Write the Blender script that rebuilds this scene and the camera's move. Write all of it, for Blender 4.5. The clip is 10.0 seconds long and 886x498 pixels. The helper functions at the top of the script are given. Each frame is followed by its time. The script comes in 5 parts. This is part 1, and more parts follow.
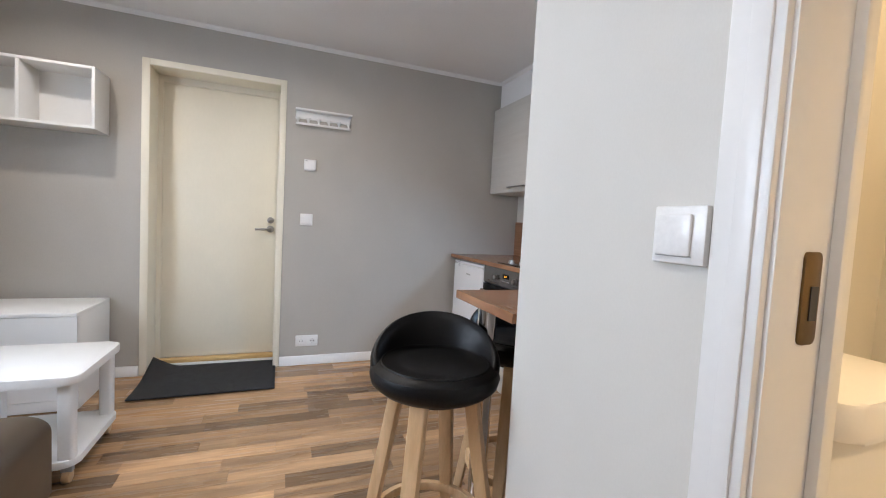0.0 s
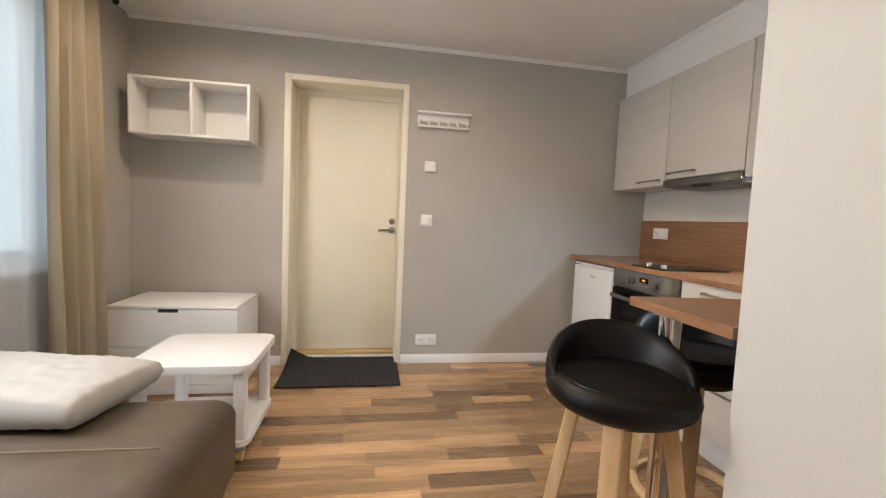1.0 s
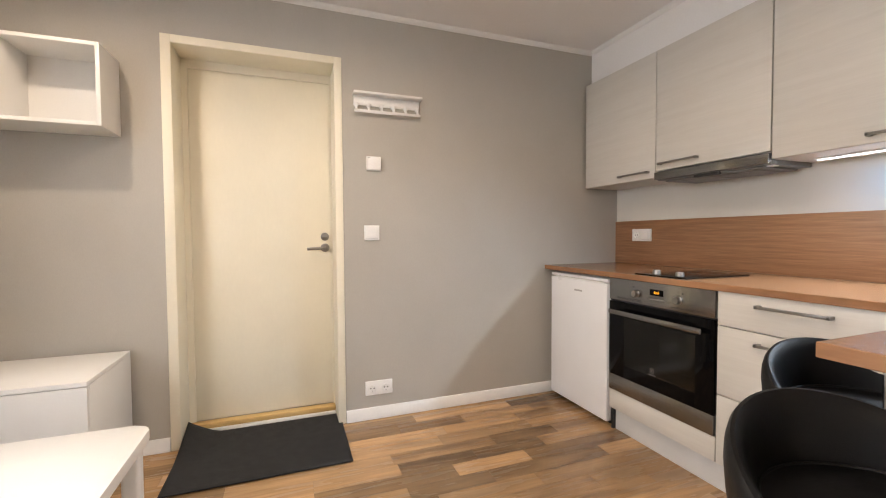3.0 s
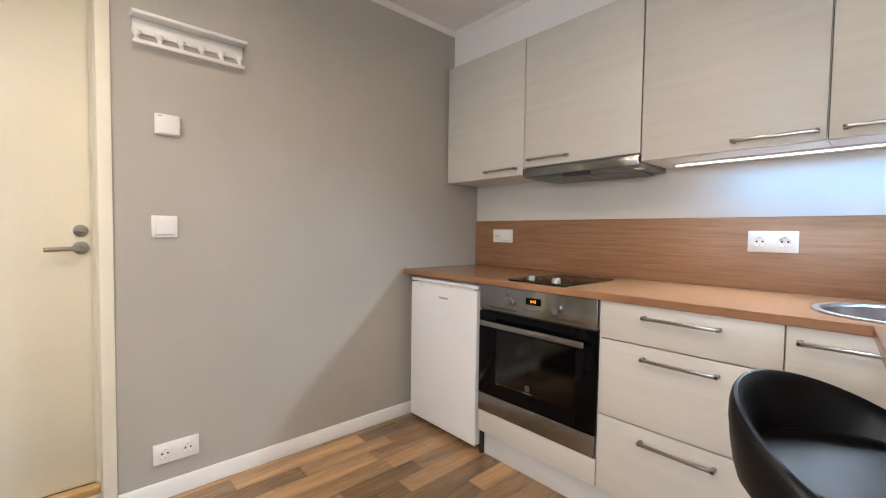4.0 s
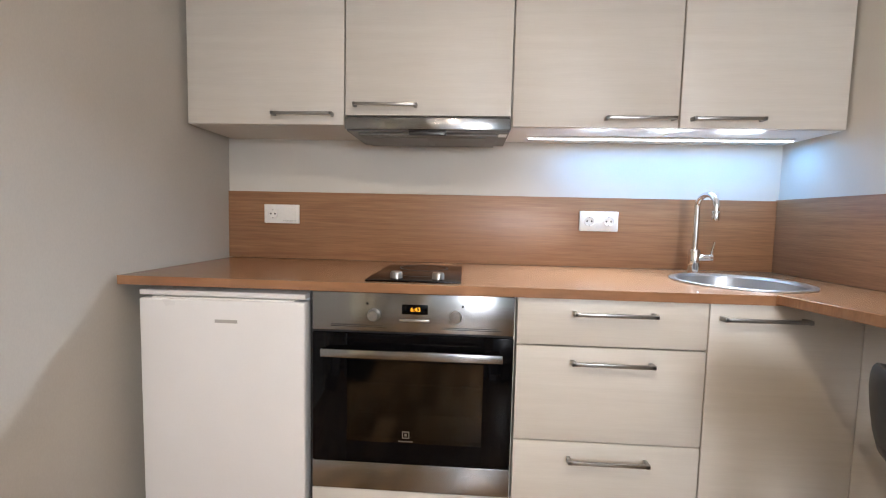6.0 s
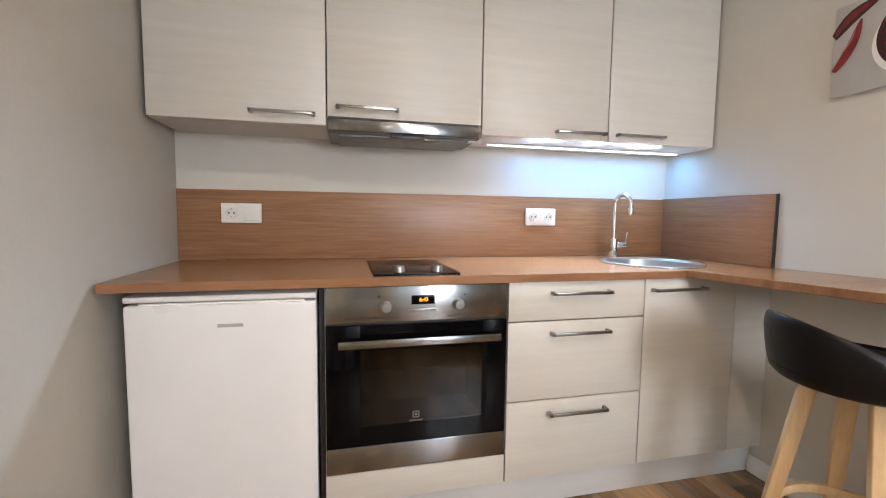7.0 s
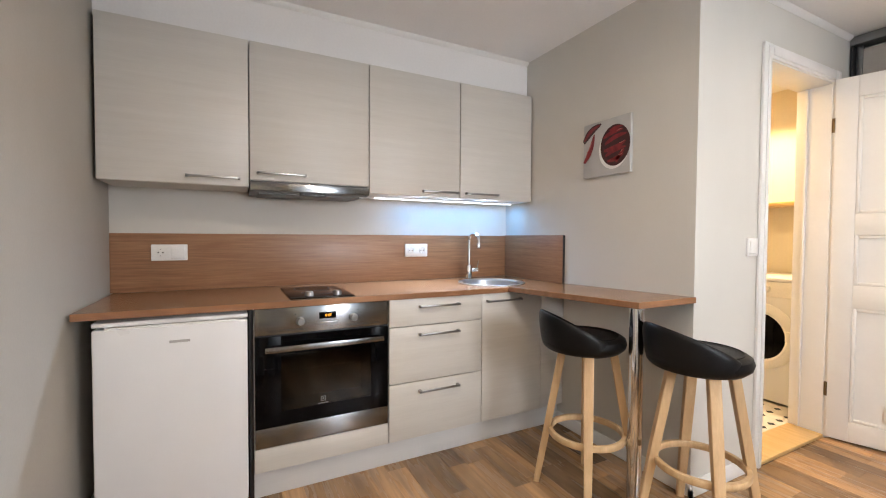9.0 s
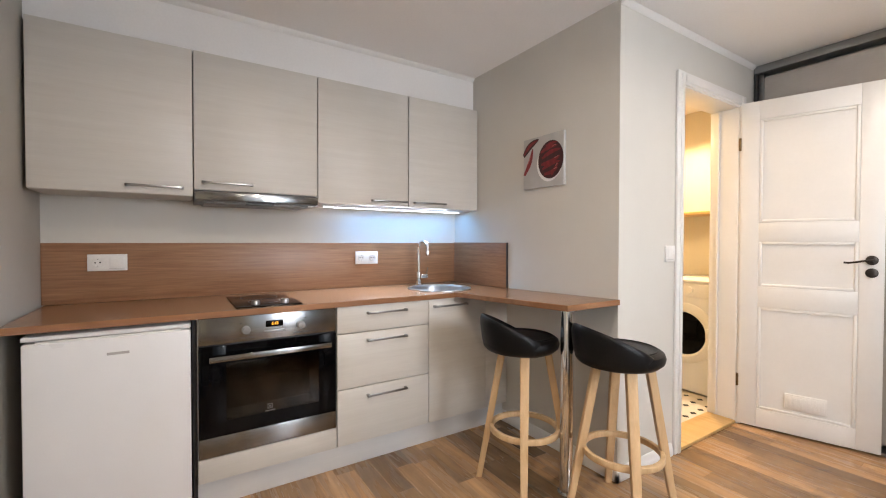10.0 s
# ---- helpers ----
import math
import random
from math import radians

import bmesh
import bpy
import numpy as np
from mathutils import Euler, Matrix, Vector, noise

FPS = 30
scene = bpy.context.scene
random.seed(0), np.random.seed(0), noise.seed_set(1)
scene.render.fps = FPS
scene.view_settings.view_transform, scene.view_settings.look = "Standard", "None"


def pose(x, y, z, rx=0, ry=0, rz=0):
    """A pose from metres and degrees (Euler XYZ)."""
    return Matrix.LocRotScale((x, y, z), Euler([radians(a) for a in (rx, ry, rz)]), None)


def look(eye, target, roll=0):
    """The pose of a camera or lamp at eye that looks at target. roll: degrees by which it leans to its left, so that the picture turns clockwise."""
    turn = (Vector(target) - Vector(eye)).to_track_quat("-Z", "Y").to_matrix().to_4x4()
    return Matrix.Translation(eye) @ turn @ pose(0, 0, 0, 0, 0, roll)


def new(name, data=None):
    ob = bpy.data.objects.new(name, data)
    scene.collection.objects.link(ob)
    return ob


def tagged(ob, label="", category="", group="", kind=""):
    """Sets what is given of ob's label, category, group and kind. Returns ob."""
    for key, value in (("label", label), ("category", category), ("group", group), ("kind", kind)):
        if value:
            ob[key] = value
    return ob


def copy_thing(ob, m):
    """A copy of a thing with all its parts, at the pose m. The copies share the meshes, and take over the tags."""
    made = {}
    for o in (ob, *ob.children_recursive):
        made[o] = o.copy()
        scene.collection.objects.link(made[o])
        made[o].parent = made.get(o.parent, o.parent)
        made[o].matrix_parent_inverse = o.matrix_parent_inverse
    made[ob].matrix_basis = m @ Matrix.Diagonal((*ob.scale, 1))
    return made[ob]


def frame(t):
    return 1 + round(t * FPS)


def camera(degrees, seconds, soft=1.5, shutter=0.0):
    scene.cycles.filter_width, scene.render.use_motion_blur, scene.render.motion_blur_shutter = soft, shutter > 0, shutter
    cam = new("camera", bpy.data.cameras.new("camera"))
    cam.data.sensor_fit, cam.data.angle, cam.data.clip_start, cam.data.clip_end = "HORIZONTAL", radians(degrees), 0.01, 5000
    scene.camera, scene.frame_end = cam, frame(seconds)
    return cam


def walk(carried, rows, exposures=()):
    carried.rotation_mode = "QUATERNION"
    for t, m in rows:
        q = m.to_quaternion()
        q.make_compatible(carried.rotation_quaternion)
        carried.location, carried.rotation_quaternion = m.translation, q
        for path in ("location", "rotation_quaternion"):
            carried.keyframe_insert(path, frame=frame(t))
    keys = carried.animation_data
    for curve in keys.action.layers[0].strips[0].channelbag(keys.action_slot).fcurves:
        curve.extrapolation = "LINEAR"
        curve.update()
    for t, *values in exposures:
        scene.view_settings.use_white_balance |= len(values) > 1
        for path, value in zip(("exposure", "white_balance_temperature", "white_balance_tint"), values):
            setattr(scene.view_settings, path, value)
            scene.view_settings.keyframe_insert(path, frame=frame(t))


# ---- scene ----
cam = camera(93.7, 10.0, soft=1.1)
PATH = [
    (0, (0.026, 0.088, 1.109), (0.76, 1.945, 0.993), 3.1),
    (0.5, (-0.078, 0.136, 1.099), (0.399, 2.074, 0.976), 2.9),
    (1, (-0.191, 0.223, 1.098), (0.148, 2.189, 0.961), 2.5),
    (1.5, (-0.294, 0.348, 1.083), (0.018, 2.32, 0.958), 1.7),
    (2, (-0.366, 0.5, 1.083), (-0.017, 2.467, 0.986), 0.6),
    (2.2, (-0.364, 0.576, 1.078), (0.009, 2.538, 0.987), -0.0),
    (3.5, (-0.141, 1.14, 1.077), (0.873, 2.863, 1.018), 0.3),
    (4, (-0.072, 1.361, 1.085), (1.264, 2.847, 1.006), 0.8),
    (4.5, (0.023, 1.591, 1.063), (1.609, 2.804, 0.956), 0.5),
    (5, (0.112, 1.817, 1.08), (1.9, 2.702, 0.938), 0.6),
    (5.5, (0.147, 2.053, 1.082), (2.079, 2.55, 0.935), 1.1),
    (6, (0.194, 2.259, 1.064), (2.186, 2.374, 0.918), 1.3),
    (6.2, (0.21, 2.345, 1.05), (2.206, 2.319, 0.914), 1.2),
    (7.5, (-0.088, 2.722, 1.083), (1.807, 2.108, 0.905), 0.7),
    (8, (-0.275, 2.723, 1.098), (1.587, 2.011, 0.946), 0.9),
    (8.5, (-0.429, 2.761, 1.13), (1.396, 1.948, 1.037), 0.7),
    (9, (-0.533, 2.801, 1.154), (1.246, 1.888, 1.097), 0.3),
    (9.5, (-0.612, 2.8, 1.172), (1.112, 1.787, 1.128), 0.0),
    (10, (-0.651, 2.783, 1.175), (1.033, 1.705, 1.14), 0.1),
]
EXPOSURES = [(0, -0.36, 5900, 14), (0.25, -0.36, 6350, 16), (0.5, -0.38, 6950, 17), (1.5, -0.34, 7250, 17), (2.2, -0.19, 7500, 18), (3.5, -0.10, 7080, 18), (4.1, -0.13, 6900, 16), (4.5, -0.15, 6800, 16), (6, 0.04, 6800, 16), (7.4, 0.11, 6700, 15), (8, 0.08, 6750, 15), (8.5, -0.02, 6700, 15), (10, -0.12, 6700, 16)]
walk(cam, [(t, look(eye, target, roll)) for t, eye, target, roll in PATH], EXPOSURES)

# ---- world, sun, lamps ----
world = bpy.data.worlds.new("sky")
scene.world = world
world.use_nodes = True
wn = world.node_tree
sky = wn.nodes.new("ShaderNodeTexSky")
sky.sky_type, sky.sun_disc = "NISHITA", False
sky.sun_elevation, sky.sun_rotation = radians(38), radians(120)
wn.links.new(sky.outputs[0], wn.nodes["Background"].inputs[0])
wn.nodes["Background"].inputs[1].default_value = 0.12


def lamp(name, kind, m, power, colour, **more):
    data = bpy.data.lights.new(name, kind)
    data.energy, data.color = power, colour
    for key, value in more.items():
        if key == "size":
            data.size = value
        elif key == "size_y":
            data.shape, data.size_y = "RECTANGLE", value
        elif key == "disk":
            data.shape, data.size = "DISK", value
        elif key == "radius":
            data.shadow_soft_size = value
        elif key == "spread":
            data.spread = radians(value)
        elif key == "angle":
            data.angle = radians(value)
    ob = new(name, data)
    ob.matrix_world = m
    return ob


lamp("daylight_sun", "SUN", look((-4, 5, 4), (0, 0, 0)), 0.6, (1, 0.95, 0.88), angle=15)
lamp("window_daylight", "AREA", pose(-1.90, 1.40, 1.50, 0, -69, 0), 96, (0.88, 0.95, 1.0), size=0.66, size_y=0.62, spread=145)
# unseen lamps at assumed spots; the third is added to fill the south end
UNSEEN_CEILING_LAMPS = ((0.10, 2.20, 13.5), (-1.10, 2.50, 10.0), (-0.40, 0.25, 10.0))
for lx, ly, watts in UNSEEN_CEILING_LAMPS:
    lamp("unseen_ceiling_light", "AREA", pose(lx, ly, 2.26), watts, (1.0, 0.88, 0.72), disk=0.08, spread=172)
# the strip throws most of its light out over the worktop, the rest straight down
for ly in (1.24, 1.50, 1.76):
    lamp("led_light", "AREA", pose(1.871, ly, 1.379, 0, 45, -38), 3.7, (0.66, 0.84, 1.0), size=0.012, size_y=0.16, spread=112)
lamp("led_light", "AREA", pose(1.874, 1.45, 1.378, 0, 0, 0), 3.0, (0.11, 0.46, 1.0), size=0.012, size_y=0.84)
lamp("bath_light", "AREA", pose(1.26, -0.80, 2.27), 20, (1.0, 0.70, 0.36), disk=0.12, spread=115)
# unseen second lamp, added to brighten the bathroom's doorway side
lamp("bath_light", "AREA", pose(1.40, 0.35, 2.27), 17, (1.0, 0.69, 0.33), disk=0.12)

# ---- materials ----


def material(name, colour, rough=0.5, metal=0.0, var=0.08, scale=(8, 8, 8), fine=(120, 120, 120), finevar=0.04, bump=0.05,
             second=None, random_var=0.0, coat=0.0, spec=0.5, island=False, emit=None, emit_power=0.0):
    m = bpy.data.materials.new(name)
    m.use_nodes = True
    nt = m.node_tree
    n, l = nt.nodes, nt.links
    b = n["Principled BSDF"]
    b.inputs["Roughness"].default_value = rough
    b.inputs["Metallic"].default_value = metal
    b.inputs["Coat Weight"].default_value = coat
    b.inputs["Specular IOR Level"].default_value = spec
    tc = n.new("ShaderNodeTexCoord")

    def noise_at(sc, detail):
        mp = n.new("ShaderNodeMapping")
        mp.inputs["Scale"].default_value = sc
        l.new(tc.outputs["Object"], mp.inputs["Vector"])
        t = n.new("ShaderNodeTexNoise")
        t.inputs["Scale"].default_value = 1.0
        t.inputs["Detail"].default_value = detail
        if random_var:
            info = n.new("ShaderNodeObjectInfo")
            add = n.new("ShaderNodeVectorMath")
            add.operation = "MULTIPLY_ADD"
            l.new(info.outputs["Random"], add.inputs[0])
            add.inputs[1].default_value = (37, 53, 71)
            l.new(mp.outputs[0], add.inputs[2])
            l.new(add.outputs[0], t.inputs["Vector"])
        else:
            l.new(mp.outputs[0], t.inputs["Vector"])
        return t

    big, small = noise_at(scale, 4), noise_at(fine, 3)
    mix = n.new("ShaderNodeMix")
    mix.data_type = "RGBA"
    ramp = n.new("ShaderNodeMapRange")
    ramp.inputs[1].default_value, ramp.inputs[2].default_value = 0.3, 0.7
    l.new(big.outputs[0], ramp.inputs[0])
    l.new(ramp.outputs[0], mix.inputs[0])
    c = Vector(colour)
    d = Vector(second) if second else c * (1 - 2 * var)
    mix.inputs[6].default_value = (*c, 1)
    mix.inputs[7].default_value = (*d, 1)
    hsv = n.new("ShaderNodeHueSaturation")
    l.new(mix.outputs[2], hsv.inputs["Color"])
    val = n.new("ShaderNodeMath")
    val.operation = "MULTIPLY_ADD"
    l.new(small.outputs[0], val.inputs[0])
    val.inputs[1].default_value = 4 * finevar
    val.inputs[2].default_value = 1 - 2 * finevar
    out = val.outputs[0]
    if random_var:
        rnd = n.new("ShaderNodeNewGeometry").outputs["Random Per Island"] if island else n.new("ShaderNodeObjectInfo").outputs["Random"]
        k = n.new("ShaderNodeMath")
        k.operation = "MULTIPLY_ADD"
        l.new(rnd, k.inputs[0])
        k.inputs[1].default_value, k.inputs[2].default_value = 2 * random_var, 1 - random_var
        mul = n.new("ShaderNodeMath")
        mul.operation = "MULTIPLY"
        l.new(out, mul.inputs[0])
        l.new(k.outputs[0], mul.inputs[1])
        out = mul.outputs[0]
    l.new(out, hsv.inputs["Value"])
    l.new(hsv.outputs[0], b.inputs["Base Color"])
    if bump:
        bp = n.new("ShaderNodeBump")
        bp.inputs["Strength"].default_value = bump
        bp.inputs["Distance"].default_value = 0.002
        l.new(small.outputs[0], bp.inputs["Height"])
        l.new(bp.outputs[0], b.inputs["Normal"])
    r = n.new("ShaderNodeMapRange")
    r.inputs[3].default_value, r.inputs[4].default_value = max(rough - 0.06, 0.02), min(rough + 0.06, 1)
    l.new(big.outputs[0], r.inputs[0])
    l.new(r.outputs[0], b.inputs["Roughness"])
    if emit:
        b.inputs["Emission Color"].default_value = (*emit, 1)
        b.inputs["Emission Strength"].default_value = emit_power
    return m


GREY_WALL = material("grey_wallpaper", (0.440, 0.413, 0.368), 0.55, var=0.03, scale=(3, 3, 2), fine=(300, 300, 120), finevar=0.03, bump=0.10)
WHITE_WALL = material("off_white_wallpaper", (0.635, 0.612, 0.562), 0.7, var=0.02, scale=(3, 3, 2), fine=(300, 300, 140), finevar=0.015, bump=0.07)
CEILING = material("ceiling_paint", (0.83, 0.815, 0.80), 0.85, var=0.02, scale=(2, 2, 2), fine=(90, 90, 90), finevar=0.02, bump=0.1)
WHITE_PAINT = material("white_gloss_paint", (0.80, 0.79, 0.77), 0.35, var=0.02, scale=(6, 6, 6), fine=(60, 60, 60), finevar=0.01, bump=0.02)
DOOR_CREAM = material("cream_door_paint", (0.84, 0.785, 0.645), 0.4, var=0.02, scale=(4, 4, 4), fine=(80, 80, 30), finevar=0.012, bump=0.03)
WHITE_LAM = material("white_laminate", (0.80, 0.79, 0.77), 0.4, var=0.015, scale=(6, 6, 6), fine=(150, 150, 150), finevar=0.01, bump=0.02)
WHITE_ENAMEL = material("white_enamel", (0.82, 0.82, 0.83), 0.3, var=0.015, scale=(5, 5, 5), fine=(200, 200, 200), finevar=0.01, bump=0.03)
WHITE_PLASTIC = material("white_plastic", (0.83, 0.82, 0.80), 0.3, var=0.01, bump=0.0)
CABINET = material("pale_ash_laminate", (0.615, 0.585, 0.535), 0.42, scale=(2, 2, 40), fine=(60, 14, 330), finevar=0.03, bump=0.06,
                   second=(0.575, 0.542, 0.492))
OAK = material("oak_laminate", (0.325, 0.165, 0.083), 0.38, scale=(3, 3, 70), fine=(14, 9, 330), finevar=0.19, bump=0.1, second=(0.225, 0.106, 0.050))
OAK_TOP = material("oak_laminate_top", (0.315, 0.158, 0.080), 0.23, scale=(40, 3, 10), fine=(300, 9, 60), finevar=0.13, bump=0.06, second=(0.23, 0.108, 0.052))
STEEL = material("brushed_steel", (0.30, 0.305, 0.31), 0.22, 1.0, var=0.04, scale=(3, 3, 60), fine=(12, 5, 500), finevar=0.04, bump=0.02)
SINK_STEEL = material("satin_sink_steel", (0.56, 0.565, 0.575), 0.30, 1.0, var=0.04, scale=(6, 6, 6), fine=(90, 400, 90), finevar=0.03, bump=0.02)
NICKEL = material("satin_nickel", (0.36, 0.352, 0.34), 0.3, 1.0, var=0.05, fine=(200, 200, 200), bump=0.02)
def brushed(m, amount):
    nt = m.node_tree
    t = nt.nodes.new("ShaderNodeTangent")
    t.direction_type, t.axis = "RADIAL", "Z"
    b = nt.nodes["Principled BSDF"]
    b.inputs["Anisotropic"].default_value = amount
    b.inputs["Anisotropic Rotation"].default_value = 0.25
    nt.links.new(t.outputs[0], b.inputs["Tangent"])


brushed(STEEL, 0.93)
DARK_STEEL = material("dark_grey_steel", (0.20, 0.195, 0.19), 0.4, 0.8, var=0.06, fine=(200, 20, 200), bump=0.04)
HOOD_GREY = material("grey_lacquered_hood", (0.17, 0.165, 0.16), 0.45, 0.2, var=0.06, fine=(150, 20, 150), bump=0.03)
CHROME = material("chrome", (0.78, 0.78, 0.78), 0.08, 1.0, var=0.03, finevar=0.01, bump=0.0)
BLACK_GLASS = material("black_glass", (0.0025, 0.0025, 0.003), 0.06, spec=0.10, var=0.1, finevar=0.01, bump=0.0)
BLACK_PLASTIC = material("black_plastic", (0.018, 0.018, 0.02), 0.4, var=0.1, bump=0.02)
BRASS = material("worn_brass", (0.20, 0.13, 0.06), 0.45, 0.9, var=0.2, bump=0.05)
BRONZE = material("dark_bronze", (0.045, 0.035, 0.03), 0.35, 0.8, var=0.1, bump=0.02)
LEATHER_BLACK = material("black_leatherette", (0.004, 0.0038, 0.004), 0.42, spec=0.20, var=0.15, scale=(14, 14, 14), fine=(420, 420, 420), finevar=0.05, bump=0.22)
LEATHER_BROWN = material("brown_leather", (0.092, 0.066, 0.044), 0.45, var=0.1, scale=(7, 7, 7), fine=(300, 300, 300), finevar=0.07, bump=0.3)
THREAD = material("tan_thread", (0.22, 0.17, 0.12), 0.7, var=0.1, bump=0.1)
BEECH = material("beech_wood", (0.66, 0.46, 0.26), 0.45, scale=(30, 30, 4), fine=(220, 220, 18), finevar=0.06, bump=0.06, second=(0.52, 0.33, 0.165))
PINE = material("varnished_pine", (0.66, 0.44, 0.19), 0.4, scale=(3, 40, 40), fine=(14, 200, 200), finevar=0.06, bump=0.05, second=(0.56, 0.36, 0.14))
COTTON = material("white_cotton", (0.42, 0.40, 0.365), 0.85, var=0.03, scale=(9, 9, 9), fine=(500, 500, 500), finevar=0.03, bump=0.3)
LINEN = material("beige_linen", (0.60, 0.52, 0.38), 0.9, var=0.07, scale=(20, 20, 3), fine=(500, 500, 160), finevar=0.08, bump=0.3)
RUBBER_MAT = material("black_door_mat", (0.014, 0.014, 0.016), 0.85, var=0.15, scale=(20, 20, 20), fine=(450, 450, 450), finevar=0.12, bump=0.6)
ALU = material("anodised_aluminium", (0.32, 0.32, 0.32), 0.4, 1.0, var=0.05, fine=(200, 8, 200), bump=0.03)
TAUPE = material("taupe_panel", (0.40, 0.355, 0.315), 0.5, var=0.03, scale=(3, 3, 3), fine=(40, 40, 200), finevar=0.03, bump=0.05)
CANVAS = material("printed_canvas", (0.50, 0.495, 0.48), 0.6, var=0.08, scale=(9, 9, 7), fine=(500, 500, 500), finevar=0.03, bump=0.15)
CHILLI = material("chilli_red", (0.24, 0.014, 0.018), 0.5, var=0.2, scale=(60, 60, 30), fine=(200, 200, 200), finevar=0.1, bump=0.05)
CHILLI_DARK = material("dark_chilli_red", (0.055, 0.010, 0.010), 0.5, var=0.2, scale=(60, 60, 30), bump=0.05)
TILE_WHITE = material("white_glazed_tile", (0.80, 0.76, 0.68), 0.25, var=0.03, scale=(6, 6, 6), random_var=0.03, bump=0.02)
TILE_BLACK = material("black_glazed_tile", (0.015, 0.014, 0.014), 0.25, var=0.1, bump=0.02)
GROUT = material("pale_grout", (0.60, 0.57, 0.50), 0.8, var=0.05, bump=0.1)
CREAM_WALL = material("cream_bath_wall", (0.78, 0.71, 0.56), 0.55, var=0.02, scale=(3, 3, 3), bump=0.05)
PLINTH = material("white_plinth", (0.66, 0.655, 0.645), 0.4, var=0.03, scale=(3, 3, 20), fine=(30, 12, 200), finevar=0.02, bump=0.03)
CAVITY = material("dark_enamel", (0.016, 0.016, 0.017), 0.35, var=0.15, bump=0.05)
# grey for prints and small parts, also the painted shade under switch rockers
GREY_PRINT_AND_SHADE = material("grey_print_and_shade", (0.42, 0.41, 0.40), 0.4, var=0.03, bump=0.0)
DIGITS = material("amber_digits", (0.9, 0.35, 0.02), 0.5, emit=(1.0, 0.42, 0.02), emit_power=1.6, bump=0.0)
LED_GLOW = material("led_diffuser", (0.9, 0.95, 1.0), 0.5, emit=(0.80, 0.92, 1.0), emit_power=4.0, bump=0.0)
LAMP_GLOW = material("opal_glass", (0.9, 0.88, 0.84), 0.4, emit=(1.0, 0.86, 0.70), emit_power=3.0, bump=0.0)
BATH_GLOW = material("spot_lens", (0.9, 0.85, 0.7), 0.4, emit=(1.0, 0.85, 0.6), emit_power=8.0, bump=0.0)
FLOOR_STRIP = material("walnut_laminate_strip", (0.425, 0.258, 0.131), 0.27, scale=(2.2, 24, 10), fine=(5, 90, 60), finevar=0.14, bump=0.05,
                       second=(0.215, 0.125, 0.062), random_var=0.60)
FLOOR_STRIP_STUFF = material("walnut_laminate_rest", (0.425, 0.258, 0.131), 0.27, scale=(2.2, 24, 10), fine=(5, 90, 60), finevar=0.14, bump=0.05,
                             second=(0.215, 0.125, 0.062), random_var=0.60, island=True)
FLOOR_BASE = material("dark_joint", (0.10, 0.065, 0.04), 0.7, var=0.1, bump=0.0)


def see_through(name, tint, clear, rough=0.02):
    m = bpy.data.materials.new(name)
    m.use_nodes = True
    nt = m.node_tree
    nt.nodes.clear()
    o, mx = nt.nodes.new("ShaderNodeOutputMaterial"), nt.nodes.new("ShaderNodeMixShader")
    tr, gl = nt.nodes.new("ShaderNodeBsdfTransparent"), nt.nodes.new("ShaderNodeBsdfGlossy")
    tr.inputs[0].default_value = (*tint, 1)
    gl.inputs["Roughness"].default_value = rough
    mx.inputs[0].default_value = 1 - clear
    nt.links.new(tr.outputs[0], mx.inputs[1])
    nt.links.new(gl.outputs[0], mx.inputs[2])
    nt.links.new(mx.outputs[0], o.inputs[0])
    return m


PANE = see_through("window_glass", (0.97, 0.98, 0.98), 0.93)
HOB_GLASS = material("hob_glass", (0.004, 0.0035, 0.0035), 0.16, spec=0.16, var=0.1, finevar=0.01, bump=0.0)
OVEN_PANE = see_through("tinted_oven_glass", (0.20, 0.22, 0.22), 0.95, 0.08)


def sheer_material():
    m = bpy.data.materials.new("sheer_voile")
    m.use_nodes = True
    nt = m.node_tree
    nt.nodes.clear()
    n, l = nt.nodes, nt.links
    o, mx, mx2 = n.new("ShaderNodeOutputMaterial"), n.new("ShaderNodeMixShader"), n.new("ShaderNodeMixShader")
    tr, df, tl = n.new("ShaderNodeBsdfTransparent"), n.new("ShaderNodeBsdfDiffuse"), n.new("ShaderNodeBsdfTranslucent")
    tc, no, rg = n.new("ShaderNodeTexCoord"), n.new("ShaderNodeTexNoise"), n.new("ShaderNodeMapRange")
    no.inputs["Scale"].default_value = 350
    l.new(tc.outputs["Object"], no.inputs["Vector"])
    l.new(no.outputs[0], rg.inputs[0])
    rg.inputs[3].default_value, rg.inputs[4].default_value = 0.64, 0.86
    df.inputs[0].default_value = tl.inputs[0].default_value = (0.88, 0.91, 0.95, 1)
    mx2.inputs[0].default_value = 0.6
    l.new(df.outputs[0], mx2.inputs[1])
    l.new(tl.outputs[0], mx2.inputs[2])
    l.new(rg.outputs[0], mx.inputs[0])
    l.new(tr.outputs[0], mx.inputs[1])
    l.new(mx2.outputs[0], mx.inputs[2])
    l.new(mx.outputs[0], o.inputs[0])
    return m


SHEER = sheer_material()


def glowing_linen():
    """The linen lets some daylight through."""
    nt = LINEN.node_tree
    n, l = nt.nodes, nt.links
    b, o = n["Principled BSDF"], n["Material Output"]
    tl, mx = n.new("ShaderNodeBsdfTranslucent"), n.new("ShaderNodeMixShader")
    l.new(b.inputs["Base Color"].links[0].from_socket, tl.inputs[0])
    mx.inputs[0].default_value = 0.4
    l.new(b.outputs[0], mx.inputs[1])
    l.new(tl.outputs[0], mx.inputs[2])
    l.new(mx.outputs[0], o.inputs[0])


glowing_linen()

# ---- mesh helpers ----


def root_of(ob):
    while ob.parent:
        ob = ob.parent
    return ob


